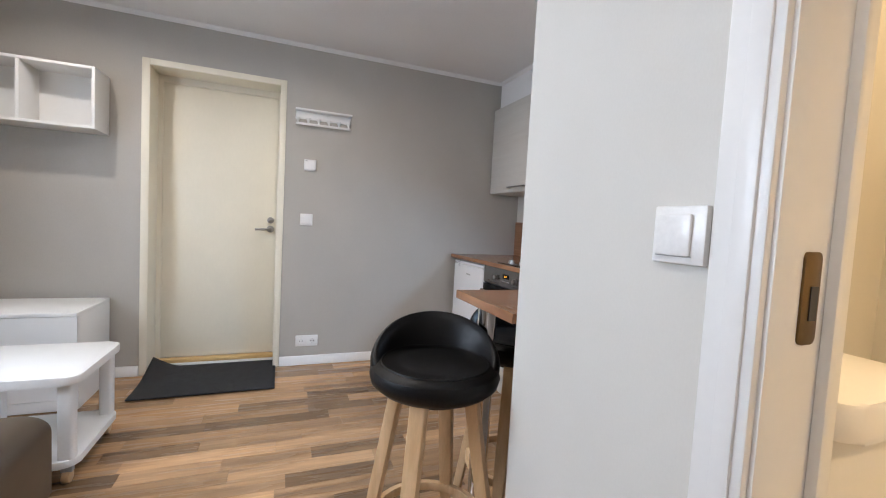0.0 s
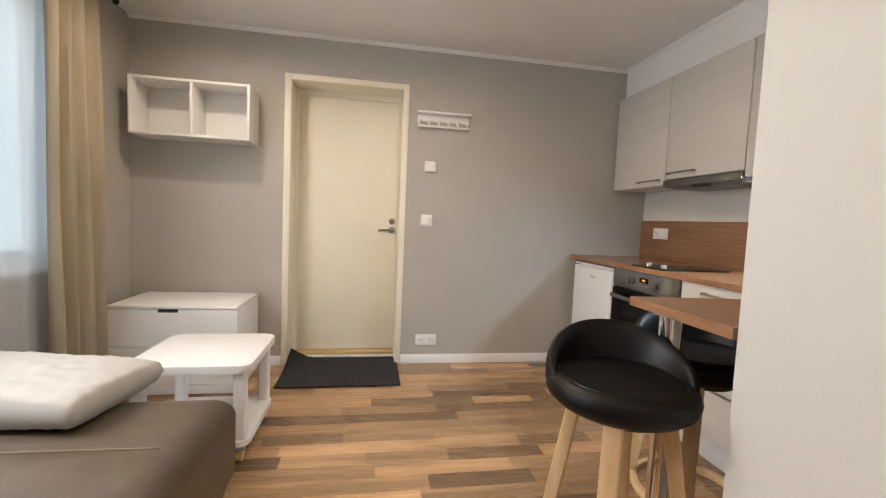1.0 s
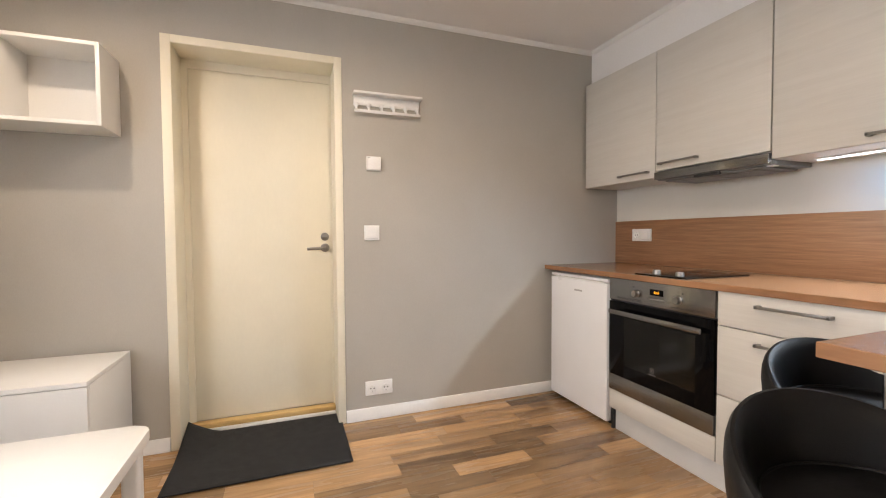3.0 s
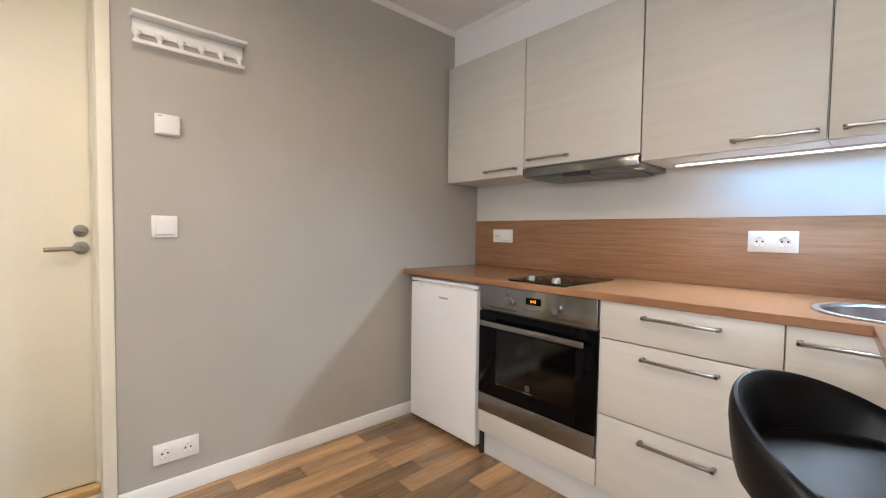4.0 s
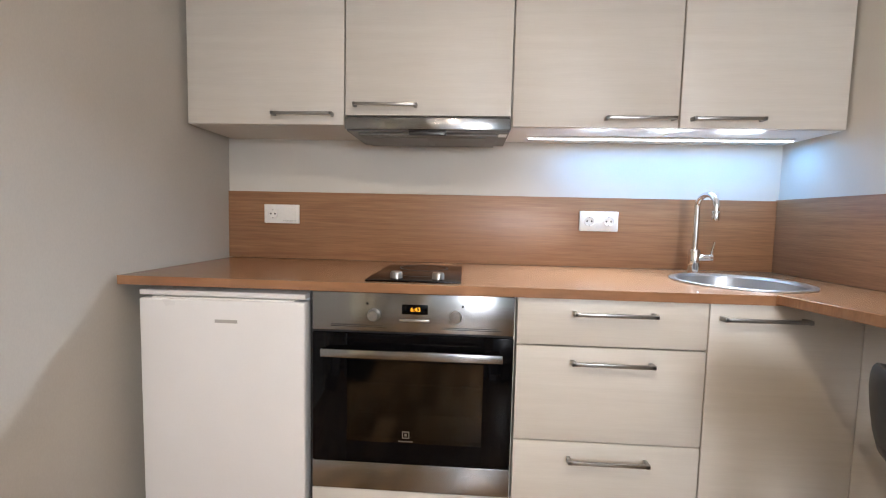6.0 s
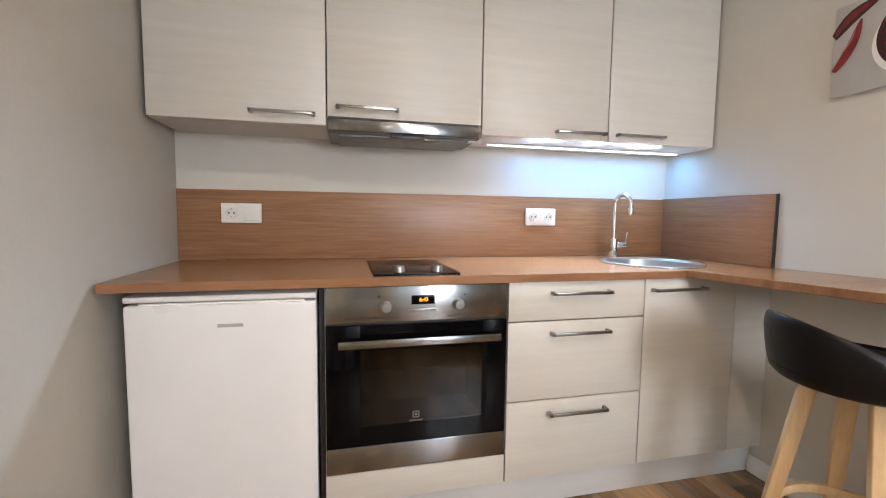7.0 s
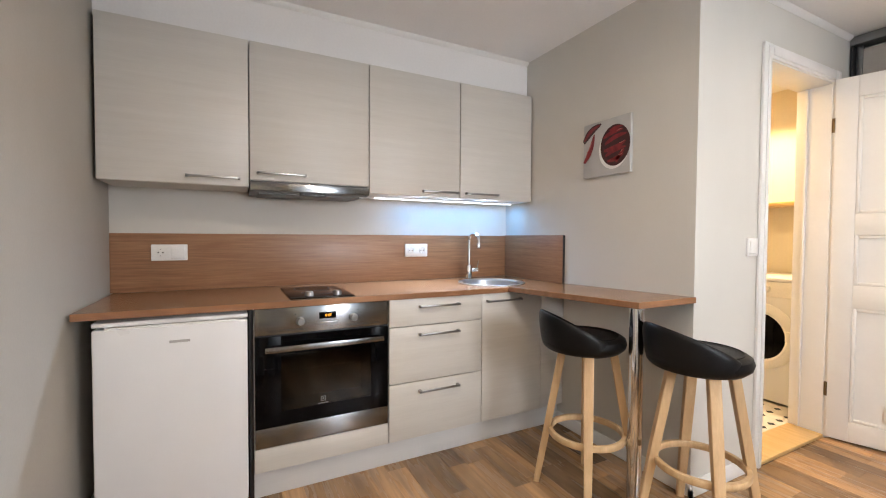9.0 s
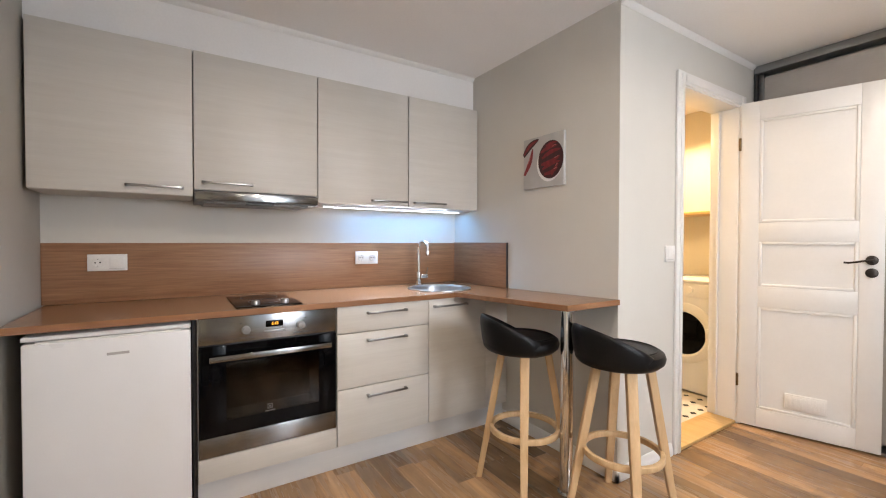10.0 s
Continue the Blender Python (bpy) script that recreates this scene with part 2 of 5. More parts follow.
def finish(name, bm, mat, smooth):
    me = bpy.data.meshes.new(name)
    bmesh.ops.recalc_face_normals(bm, faces=bm.faces)
    if smooth:
        for f in bm.faces:
            f.smooth = True
        for e in bm.edges:
            if len(e.link_faces) == 2 and e.calc_face_angle(0) > 0.6:
                e.smooth = False
    bm.to_mesh(me)
    bm.free()
    if mat:
        me.materials.append(mat)
    return me


def part(name, bm, mat, parent, label="", smooth=True):
    """Links a bmesh, given in the world's places, as one mesh under a thing or part."""
    bmesh.ops.translate(bm, verts=bm.verts, vec=-root_of(parent).location)
    ob = new(name, finish(name, bm, mat, smooth))
    ob.parent = parent
    if label:
        ob["label"] = label
    return ob


def thing(name, label, category, at, group=""):
    ob = new(name)
    ob.location = at
    ob.empty_display_size = 0.05
    return tagged(ob, label, category, group)


def solid(name, bm, mat, label="", category="", kind="", group="", smooth=True):
    """One mesh that is a top-level thing or a piece of the setting."""
    return tagged(new(name, finish(name, bm, mat, smooth)), label, category, group, kind)


def box(x0, x1, y0, y1, z0, z1, bevel=0.0, seg=2, bm=None):
    own = bmesh.new()
    bmesh.ops.create_cube(own, size=1)
    for v in own.verts:
        v.co = Vector((x0 + (v.co.x + 0.5) * (x1 - x0), y0 + (v.co.y + 0.5) * (y1 - y0), z0 + (v.co.z + 0.5) * (z1 - z0)))
    if bevel:
        bmesh.ops.bevel(own, geom=own.edges[:] + own.verts[:], offset=bevel, segments=seg, profile=0.5, affect="EDGES", clamp_overlap=True)
    return join(bm, own) if bm else own


def join(bm, own):
    me = bpy.data.meshes.new("joined")
    own.to_mesh(me)
    own.free()
    bm.from_mesh(me)
    bpy.data.meshes.remove(me)
    return bm


def cylinder(p, q, r0, r1=None, seg=20, bevel=0.0, bm=None):
    p, q = Vector(p), Vector(q)
    own = bmesh.new()
    bmesh.ops.create_cone(own, cap_ends=True, segments=seg, radius1=r0, radius2=r0 if r1 is None else r1, depth=(q - p).length)
    if bevel:
        rims = [e for e in own.edges if any(len(f.verts) > 4 for f in e.link_faces)]
        bmesh.ops.bevel(own, geom=rims, offset=bevel, segments=2, profile=0.5, affect="EDGES")
    turn = (q - p).to_track_quat("Z", "Y").to_matrix().to_4x4()
    bmesh.ops.transform(own, verts=own.verts, matrix=Matrix.Translation((p + q) / 2) @ turn)
    return join(bm, own) if bm else own


def lathe(profile, at, seg=40, closed=False):
    """Turns (radius, height) pairs round a vertical axis."""
    bm = bmesh.new()
    rings = []
    for r, z in profile:
        rings.append([bm.verts.new((at[0] + r * math.cos(2 * math.pi * k / seg), at[1] + r * math.sin(2 * math.pi * k / seg), at[2] + z)) for k in range(seg)])
    for a, b in zip(rings, rings[1:]):
        for k in range(seg):
            bm.faces.new((a[k], a[(k + 1) % seg], b[(k + 1) % seg], b[k]))
    if closed:
        bm.faces.new(rings[0][::-1])
        bm.faces.new(rings[-1])
    return bm


def tube(points, r, seg=12):
    """A round tube along a list of places."""
    bm = bmesh.new()
    pts = [Vector(p) for p in points]
    rings = []
    side = None
    for i, p in enumerate(pts):
        d = (pts[min(i + 1, len(pts) - 1)] - pts[max(i - 1, 0)]).normalized()
        if side is None:
            side = d.orthogonal().normalized()
        side = (side - d * side.dot(d)).normalized()
        up = d.cross(side)
        rings.append([bm.verts.new(p + r * (math.cos(2 * math.pi * k / seg) * side + math.sin(2 * math.pi * k / seg) * up)) for k in range(seg)])
    for a, b in zip(rings, rings[1:]):
        for k in range(seg):
            bm.faces.new((a[k], a[(k + 1) % seg], b[(k + 1) % seg], b[k]))
    bm.faces.new(rings[0][::-1])
    bm.faces.new(rings[-1])
    return bm


def prism(outline, z0, z1, bevel=0.0):
    """An upright block over an outline of (x, y) corners."""
    bm = bmesh.new()
    low = [bm.verts.new((x, y, z0)) for x, y in outline]
    high = [bm.verts.new((x, y, z1)) for x, y in outline]
    n = len(outline)
    bm.faces.new(low[::-1])
    bm.faces.new(high)
    for k in range(n):
        bm.faces.new((low[k], low[(k + 1) % n], high[(k + 1) % n], high[k]))
    if bevel:
        rims = [e for e in bm.edges if abs(e.verts[0].co.z - e.verts[1].co.z) < 1e-6]
        bmesh.ops.bevel(bm, geom=rims, offset=bevel, segments=2, profile=0.5, affect="EDGES")
    return bm


def rounded(x0, x1, y0, y1, r, seg=6):
    """The outline of a rectangle with round corners."""
    out = []
    for cx, cy, a in ((x1 - r, y1 - r, 0), (x0 + r, y1 - r, 90), (x0 + r, y0 + r, 180), (x1 - r, y0 + r, 270)):
        for k in range(seg + 1):
            t = radians(a + 90 * k / seg)
            out.append((cx + r * math.cos(t), cy + r * math.sin(t)))
    return out


def spun(bm, m):
    bmesh.ops.transform(bm, verts=bm.verts, matrix=m)
    return bm


# ---- the room ----
NORTH, EAST, PART, SIDE, WEST, SOUTH, TOP = 3.322, 2.0, 0.978, 0.587, -1.79, -0.47, 2.345
DOOR_L, DOOR_R, DOOR_H = -0.772, 0.005, 2.03

b = box(WEST - 0.2, DOOR_L - 0.045, NORTH, NORTH + 0.3, 0, TOP)
box(DOOR_R + 0.042, EAST + 0.15, NORTH, NORTH + 0.3, 0, TOP, bm=b)
box(DOOR_L - 0.045, DOOR_R + 0.042, NORTH, NORTH + 0.3, DOOR_H + 0.04, TOP, bm=b)
solid("wall_north", b, GREY_WALL, "warm grey wallpapered wall with fine texture", "wall", "structure", smooth=False)
# unseen backing, added behind the door leaf to close the recess
solid("wall_behind_door", box(DOOR_L - 0.3, DOOR_R + 0.3, NORTH + 0.31, NORTH + 0.36, 0, TOP), WHITE_WALL, "unseen plain backing added to close the entrance door recess", "wall", "structure")
solid("wall_east", box(EAST, EAST + 0.15, -1.25, NORTH, 0, TOP), WHITE_WALL, "off-white wallpapered kitchen wall", "wall", "structure", smooth=False)
solid("wall_partition", box(SIDE, EAST, PART - 0.1, PART, 0, TOP), WHITE_WALL, "off-white partition wall beside the kitchen", "wall", "structure", smooth=False)
OPEN_N, OPEN_S, OPEN_H = 0.406, -0.262, 2.04
b = box(SIDE, SIDE + 0.155, OPEN_N + 0.02, PART - 0.1, 0, TOP)
box(SIDE, SIDE + 0.155, -0.62, OPEN_S - 0.02, 0, TOP, bm=b)
box(SIDE, SIDE + 0.155, OPEN_S - 0.02, OPEN_N + 0.02, OPEN_H + 0.02, TOP, bm=b)
solid("wall_bathroom", b, WHITE_WALL, "off-white wallpapered wall with the bathroom doorway", "wall", "structure", smooth=False)
WIN_S, WIN_N, WIN_B, WIN_T = 0.45, 2.74, 0.80, 2.12
b = box(WEST - 0.2, WEST, SOUTH - 0.15, WIN_S, 0, TOP)
box(WEST - 0.2, WEST, WIN_N, NORTH, 0, TOP, bm=b)
box(WEST - 0.2, WEST, WIN_S, WIN_N, 0, WIN_B, bm=b)
box(WEST - 0.2, WEST, WIN_S, WIN_N, WIN_T, TOP, bm=b)
solid("wall_west", b, GREY_WALL, "warm grey wallpapered window wall", "wall", "structure", smooth=False)
solid("wall_south", box(WEST - 0.2, SIDE, -0.75, -0.62, 0, TOP), WHITE_WALL, "plain off-white wall behind the wardrobe", "wall", "structure")
solid("ceiling", box(WEST - 0.2, EAST + 0.15, -1.35, NORTH + 0.2, TOP, TOP + 0.1), CEILING, "matt white painted ceiling", "ceiling", "structure", smooth=False)
solid("soffit", box(1.766, EAST - 0.002, PART + 0.002, NORTH - 0.002, 2.104, TOP - 0.002), CEILING, "off-white boxed soffit above the wall cabinets", "soffit", "structure", smooth=False)


def cornice(name, x0, y0, x1, y1, inward):
    """A small cove moulding along the top of a wall."""
    p, q = Vector((x0, y0, TOP - 0.001)), Vector((x1, y1, TOP - 0.001))
    d, o = (q - p).normalized(), Vector((*inward, 0))
    bm = bmesh.new()
    prof = [(0.001, 0), (0.024, 0), (0.02, -0.009), (0.011, -0.018), (0.001, -0.024)]
    rings = [[bm.verts.new(e + o * a + Vector((0, 0, h))) for a, h in prof] for e in (p, q)]
    for k in range(5):
        bm.faces.new((rings[0][k], rings[0][(k + 1) % 5], rings[1][(k + 1) % 5], rings[1][k]))
    bm.faces.new(rings[0][::-1])
    bm.faces.new(rings[1])
    solid(name, bm, WHITE_PAINT, "narrow white cove moulding under the ceiling", "moulding", "structure")


cornice("trim", WEST + 0.002, NORTH, 1.76, NORTH, (0, -1))
cornice("trim", 1.766, PART + 0.004, 1.766, NORTH - 0.026, (-1, 0))
cornice("trim", SIDE, -0.46, SIDE, PART - 0.004, (-1, 0))


def baseboard(x0, y0, x1, y1, inward, height=0.070):
    p, q = Vector((x0, y0, 0.0)), Vector((x1, y1, 0.0))
    o = Vector((*inward, 0))
    bm = bmesh.new()
    prof = [(0.001, 0.003), (0.017, 0.003), (0.017, height * 0.55), (0.012, height * 0.72), (0.011, height * 0.9), (0.006, height), (0.001, height)]
    rings = [[bm.verts.new(e + o * a + Vector((0, 0, h))) for a, h in prof] for e in (p, q)]
    n = len(prof)
    for k in range(n):
        bm.faces.new((rings[0][k], rings[0][(k + 1) % n], rings[1][(k + 1) % n], rings[1][k]))
    bm.faces.new(rings[0][::-1])
    bm.faces.new(rings[1])
    solid("baseboard", bm, WHITE_PAINT, "white moulded skirting board along the wall", "baseboard", "structure")


baseboard(DOOR_R + 0.044, NORTH, 1.975, NORTH, (0, -1))
baseboard(WEST + 0.02, NORTH, DOOR_L - 0.047, NORTH, (0, -1))
baseboard(SIDE, 0.50, SIDE, PART + 0.017, (-1, 0))
baseboard(SIDE - 0.017, PART, 1.43, PART, (0, 1))
baseboard(WEST, SOUTH + 0.02, WEST, NORTH - 0.02, (1, 0))

# floor base; its strips come last
floor = solid("floor", box(WEST - 0.2, SIDE + 0.02, SOUTH - 0.15, NORTH + 0.2, -0.1, -0.002), FLOOR_BASE, "walnut-toned laminate floor of narrow staggered strips", "floor", "structure", smooth=False)
solid("floor_kitchen", box(SIDE + 0.02, EAST + 0.1, PART - 0.05, NORTH + 0.1, -0.1, -0.002), FLOOR_BASE, "walnut-toned laminate kitchen floor base", "floor", "structure", smooth=False)

# ---- entrance door ----
door = tagged(new("door_1"), "closed cream flush entrance door in a deep painted frame", "door", kind="structure")
door.location = (DOOR_L, NORTH, 0)
b = box(DOOR_L - 0.045, DOOR_L, NORTH - 0.008, NORTH + 0.30, 0.0, DOOR_H + 0.04, 0.003)
box(DOOR_R, DOOR_R + 0.042, NORTH - 0.008, NORTH + 0.30, 0.0, DOOR_H + 0.04, 0.003, bm=b)
box(DOOR_L, DOOR_R, NORTH - 0.0075, NORTH + 0.30, DOOR_H, DOOR_H + 0.04, 0.002, bm=b)
box(DOOR_L, DOOR_L + 0.030, NORTH + 0.190, NORTH + 0.203, 0.03, DOOR_H, bm=b)
box(DOOR_L + 0.030, DOOR_R - 0.012, NORTH + 0.190, NORTH + 0.203, DOOR_H - 0.045, DOOR_H, bm=b)
box(DOOR_R - 0.012, DOOR_R, NORTH + 0.190, NORTH + 0.203, 0.03, DOOR_H, bm=b)
part("door_frame", b, DOOR_CREAM, door)
leaf = part("door_leaf", box(DOOR_L + 0.004, DOOR_R - 0.004, NORTH + 0.205, NORTH + 0.245, 0.052, DOOR_H - 0.004, 0.003), DOOR_CREAM, door)
part("threshold", box(DOOR_L, DOOR_R, NORTH + 0.150, NORTH + 0.204, 0.022, 0.052, 0.006), PINE, door, "varnished pine threshold")
part("threshold_strip", box(DOOR_L, DOOR_R, NORTH + 0.142, NORTH + 0.204, 0.001, 0.021, 0.003), WHITE_PAINT, door)
HX = DOOR_R - 0.045
for z, r in ((1.005, 0.026), (1.072, 0.024)):
    plate = part("escutcheon", cylinder((HX, NORTH + 0.206, z), (HX, NORTH + 0.195, z), r, seg=28, bevel=0.002), NICKEL, leaf, "round satin metal rosette")
part("thumb_turn", box(HX - 0.014, HX + 0.014, NORTH + 0.185, NORTH + 0.196, 1.066, 1.078, 0.003), NICKEL, leaf)
part("handle", tube([(HX, NORTH + 0.200, 1.005), (HX, NORTH + 0.160, 1.005), (HX - 0.008, NORTH + 0.151, 1.005), (HX - 0.03, NORTH + 0.149, 1.004), (HX - 0.07, NORTH + 0.149, 1.002), (HX - 0.105, NORTH + 0.151, 1.0)], 0.0085), NICKEL, leaf, "satin metal lever handle")

# ---- bathroom doorway and leaf ----
frame_side = tagged(new("door_2"), "white panelled bathroom door standing open", "door", kind="structure")
frame_side.location = (SIDE, OPEN_S, 0)
for name, y0, y1 in (("door_jamb", OPEN_N, OPEN_N + 0.02), ("door_jamb", OPEN_S - 0.02, OPEN_S)):
    inner = 1 if y0 > 0 else -1
    b = box(SIDE - 0.004, SIDE + 0.163, y0, y1, 0.0, OPEN_H + 0.02, 0.002)
    edge = y0 if inner > 0 else y1
    box(SIDE + 0.104, SIDE + 0.118, min(edge, edge - inner * 0.014), max(edge, edge - inner * 0.014), 0.02, OPEN_H - 0.001, 0.002, bm=b)
    part(name, b, WHITE_PAINT, frame_side)
part("door_head", box(SIDE - 0.004, SIDE + 0.163, OPEN_S, OPEN_N, OPEN_H, OPEN_H + 0.02, 0.002), WHITE_PAINT, frame_side)
for y0, y1 in ((OPEN_N + 0.006, OPEN_N + 0.076), (OPEN_S - 0.076, OPEN_S - 0.006)):
    b = box(SIDE - 0.016, SIDE - 0.001, y0, y1, 0.0, OPEN_H + 0.076, 0.004)
    box(SIDE - 0.021, SIDE - 0.015, y0 + 0.014, y1 - 0.03 if y0 > 0 else y1 - 0.014, 0.0, OPEN_H + 0.06, 0.002, bm=b)
    part("architrave", b, WHITE_PAINT, frame_side)
b = box(SIDE - 0.015, SIDE - 0.001, OPEN_S - 0.006, OPEN_N + 0.006, OPEN_H + 0.006, OPEN_H + 0.0755, 0.004)
box(SIDE - 0.021, SIDE - 0.014, OPEN_S, OPEN_N, OPEN_H + 0.02, OPEN_H + 0.06, 0.002, bm=b)
part("architrave", b, WHITE_PAINT, frame_side)
part("threshold", box(SIDE - 0.01, SIDE + 0.163, OPEN_S, OPEN_N, -0.001, 0.02, 0.005), PINE, frame_side, "varnished pine threshold")
b = spun(prism(rounded(SIDE + 0.051, SIDE + 0.086, 0.981, 1.100, 0.008), -OPEN_N - 0.001, -OPEN_N + 0.003, 0.0008), pose(0, 0, 0, 90))
plate = part("strike_plate", b, BRASS, frame_side, "worn brass strike plate")
part("latch_hole", box(SIDE + 0.066, SIDE + 0.081, OPEN_N - 0.0045, OPEN_N - 0.003, 1.012, 1.056), BLACK_PLASTIC, plate)

LEAF, THICK, LH = 0.645, 0.038, 2.045
spin = math.degrees(math.atan2(-0.445 + 0.262, -0.05 - 0.572))
M = pose(SIDE - 0.018, OPEN_S + 0.002, 0.012, 0, 0, spin)


def leaf_part(name, bm, mat, parent, label=""):
    return part(name, spun(bm, M), mat, parent, label)


U = [(0.0, 0.095), (0.545, LEAF)]
rails = [(0.0, 0.115), (0.755, 0.885), (1.165, 1.285), (1.93, LH)]
b = bmesh.new()
for u0, u1 in U:
    box(u0, u1, 0, THICK, 0, LH, 0.003, bm=b)
for z0, z1 in rails:
    box(0.095, 0.545, 0.0006, THICK - 0.0006, z0, z1, 0.002, bm=b)
bath_leaf = leaf_part("door_leaf", b, WHITE_PAINT, frame_side)
for (za, zb) in ((0.115, 0.755), (0.885, 1.165), (1.285, 1.93)):
    b = box(0.093, 0.547, 0.012, THICK - 0.012, za - 0.002, zb + 0.002)
    leaf_part("door_panel", b, WHITE_PAINT, bath_leaf)
    b = bmesh.new()
    for s in (0.001, THICK - 0.013):
        box(0.095, 0.113, s, s + 0.012, za, zb, 0.008, bm=b)
        box(0.527, 0.545, s, s + 0.012, za, zb, 0.008, bm=b)
        box(0.113, 0.527, s, s + 0.012, za, za + 0.018, 0.008, bm=b)
        box(0.113, 0.527, s, s + 0.012, zb - 0.018, zb, 0.008, bm=b)
    leaf_part("panel_bead", b, WHITE_PAINT, bath_leaf)
b = box(0.235, 0.425, -0.004, 0.0075, 0.155, 0.245, 0.002)
vent = leaf_part("door_vent", b, WHITE_PLASTIC, bath_leaf, "small white plastic vent grille")
leaf_part("vent_frame", box(0.245, 0.415, -0.0065, -0.0038, 0.165, 0.235, 0.0015), WHITE_PLASTIC, vent)
for k in range(9):
    leaf_part("vent_slat", box(0.256 + 0.0172 * k, 0.267 + 0.0172 * k, -0.008, -0.0062, 0.174, 0.226, 0.0006), WHITE_PLASTIC, vent)
for z in (1.065, 0.995):
    leaf_part("escutcheon", cylinder((0.595, 0.001, z), (0.595, -0.012, z), 0.026, seg=28, bevel=0.002), BRONZE, bath_leaf, "round dark metal rosette")
leaf_part("handle", tube([(0.595, 0, 1.065), (0.595, -0.045, 1.065), (0.588, -0.053, 1.065), (0.56, -0.055, 1.062), (0.53, -0.055, 1.055), (0.50, -0.054, 1.050), (0.48, -0.053, 1.052)], 0.0055), BRONZE, bath_leaf, "curved dark metal lever handle")
for z in (0.29, 1.80):
    part("hinge", cylinder((SIDE - 0.014, OPEN_S - 0.002, z - 0.04), (SIDE - 0.014, OPEN_S - 0.002, z + 0.04), 0.008, seg=14, bevel=0.001), BRASS, frame_side, "worn brass hinge")

# ---- sliding wardrobe ----
wardrobe = thing("sliding_wardrobe", "taupe sliding wardrobe front with grey aluminium rails up to the ceiling", "wardrobe", (-0.6, SOUTH, 0))
part("top_rail", box(WEST + 0.004, SIDE - 0.004, SOUTH - 0.10, SOUTH + 0.004, TOP - 0.052, TOP - 0.003, 0.003), ALU, wardrobe, "grey aluminium top rail")
part("bottom_rail", box(WEST + 0.004, SIDE - 0.004, SOUTH - 0.10, SOUTH + 0.004, 0.0, 0.02, 0.003), ALU, wardrobe, "grey aluminium floor rail")
part("side_jamb", box(SIDE - 0.018, SIDE - 0.004, SOUTH - 0.10, SOUTH, 0.02, TOP - 0.052, 0.002), BLACK_PLASTIC, wardrobe)
for k in range(3):
    x0 = WEST + 0.006 + k * 0.781
    x1 = min(x0 + 0.80, SIDE - 0.02)
    y = SOUTH - 0.045 - 0.03 * (k % 2)
    slide = part("sliding_door", box(x0 + 0.028, x1 - 0.028, y - 0.006, y + 0.006, 0.05, TOP - 0.08), TAUPE, wardrobe)
    for a, c in ((x0, x0 + 0.03), (x1 - 0.03, x1)):
        part("stile", box(a, c, y - 0.014, y + 0.014, 0.022, TOP - 0.054, 0.003), ALU, slide)

# ---- window, curtains ----
window = tagged(new("window_1"), "white framed casement window behind sheer curtains", "window", kind="structure")
window.location = (WEST, WIN_S, WIN_B)
b = bmesh.new()
for y0, y1, z0, z1 in ((WIN_S, WIN_S + 0.06, WIN_B, WIN_T), (WIN_N - 0.06, WIN_N, WIN_B, WIN_T), (WIN_S + 0.06, WIN_N - 0.06, WIN_B, WIN_B + 0.06), (WIN_S + 0.06, WIN_N - 0.06, WIN_T - 0.06, WIN_T), (1.56, 1.62, WIN_B + 0.06, WIN_T - 0.06)):
    box(WEST - 0.17, WEST - 0.10, y0, y1, z0, z1, 0.004, bm=b)
part("window_frame", b, WHITE_PAINT, window)
for y0, y1 in ((WIN_S + 0.06, 1.56), (1.62, WIN_N - 0.06)):
    glass = part("pane", box(WEST - 0.14, WEST - 0.134, y0, y1, WIN_B + 0.06, WIN_T - 0.06), PANE, window, smooth=False)
    glass.visible_shadow = False
part("window_sill", box(WEST - 0.10, WEST + 0.036, WIN_S - 0.04, WIN_N + 0.04, WIN_B - 0.03, WIN_B - 0.001, 0.005), WHITE_PAINT, window)


def cloth(y0, y1, z0, z1, x, folds, depth, seed, flare=0.0):
    """A hanging cloth with soft uneven folds, 2 mm thick."""
    rnd = random.Random(seed)
    bm = bmesh.new()
    n, rows = folds * 12, 24
    ph = [rnd.uniform(-0.6, 0.6) for _ in range(folds + 2)]
    am = [rnd.uniform(0.6, 1.2) for _ in range(folds + 2)]
    grid = []
    for j in range(rows + 1):
        v = j / rows
        line = []
        for i in range(n + 1):
            u = i / n
            f = folds * min(max(u + 0.045 * math.sin(9.1 * u + seed) * math.sin(math.pi * u) + 0.02 * math.sin(23 * u + 2 * v) * math.sin(math.pi * u), 0), 1)
            k = min(int(f), folds - 1)
            a = am[k] + (am[k + 1] - am[k]) * (f - k)
            p = ph[k] + (ph[k + 1] - ph[k]) * (f - k)
            wave = math.sin(2 * math.pi * f + p + 0.5 * math.sin(3 * v + k)) * depth * a * (0.55 + 0.45 * v)
            y = y0 + (y1 - y0) * u + (u - 0.5) * flare * v + 0.006 * math.sin(9 * v + 5 * u)
            line.append(bm.verts.new((x + wave, y, z1 + (z0 - z1) * v)))
        grid.append(line)
    for a, c in zip(grid, grid[1:]):
        for i in range(n):
            bm.faces.new((a[i], a[i + 1], c[i + 1], c[i]))
    return bm


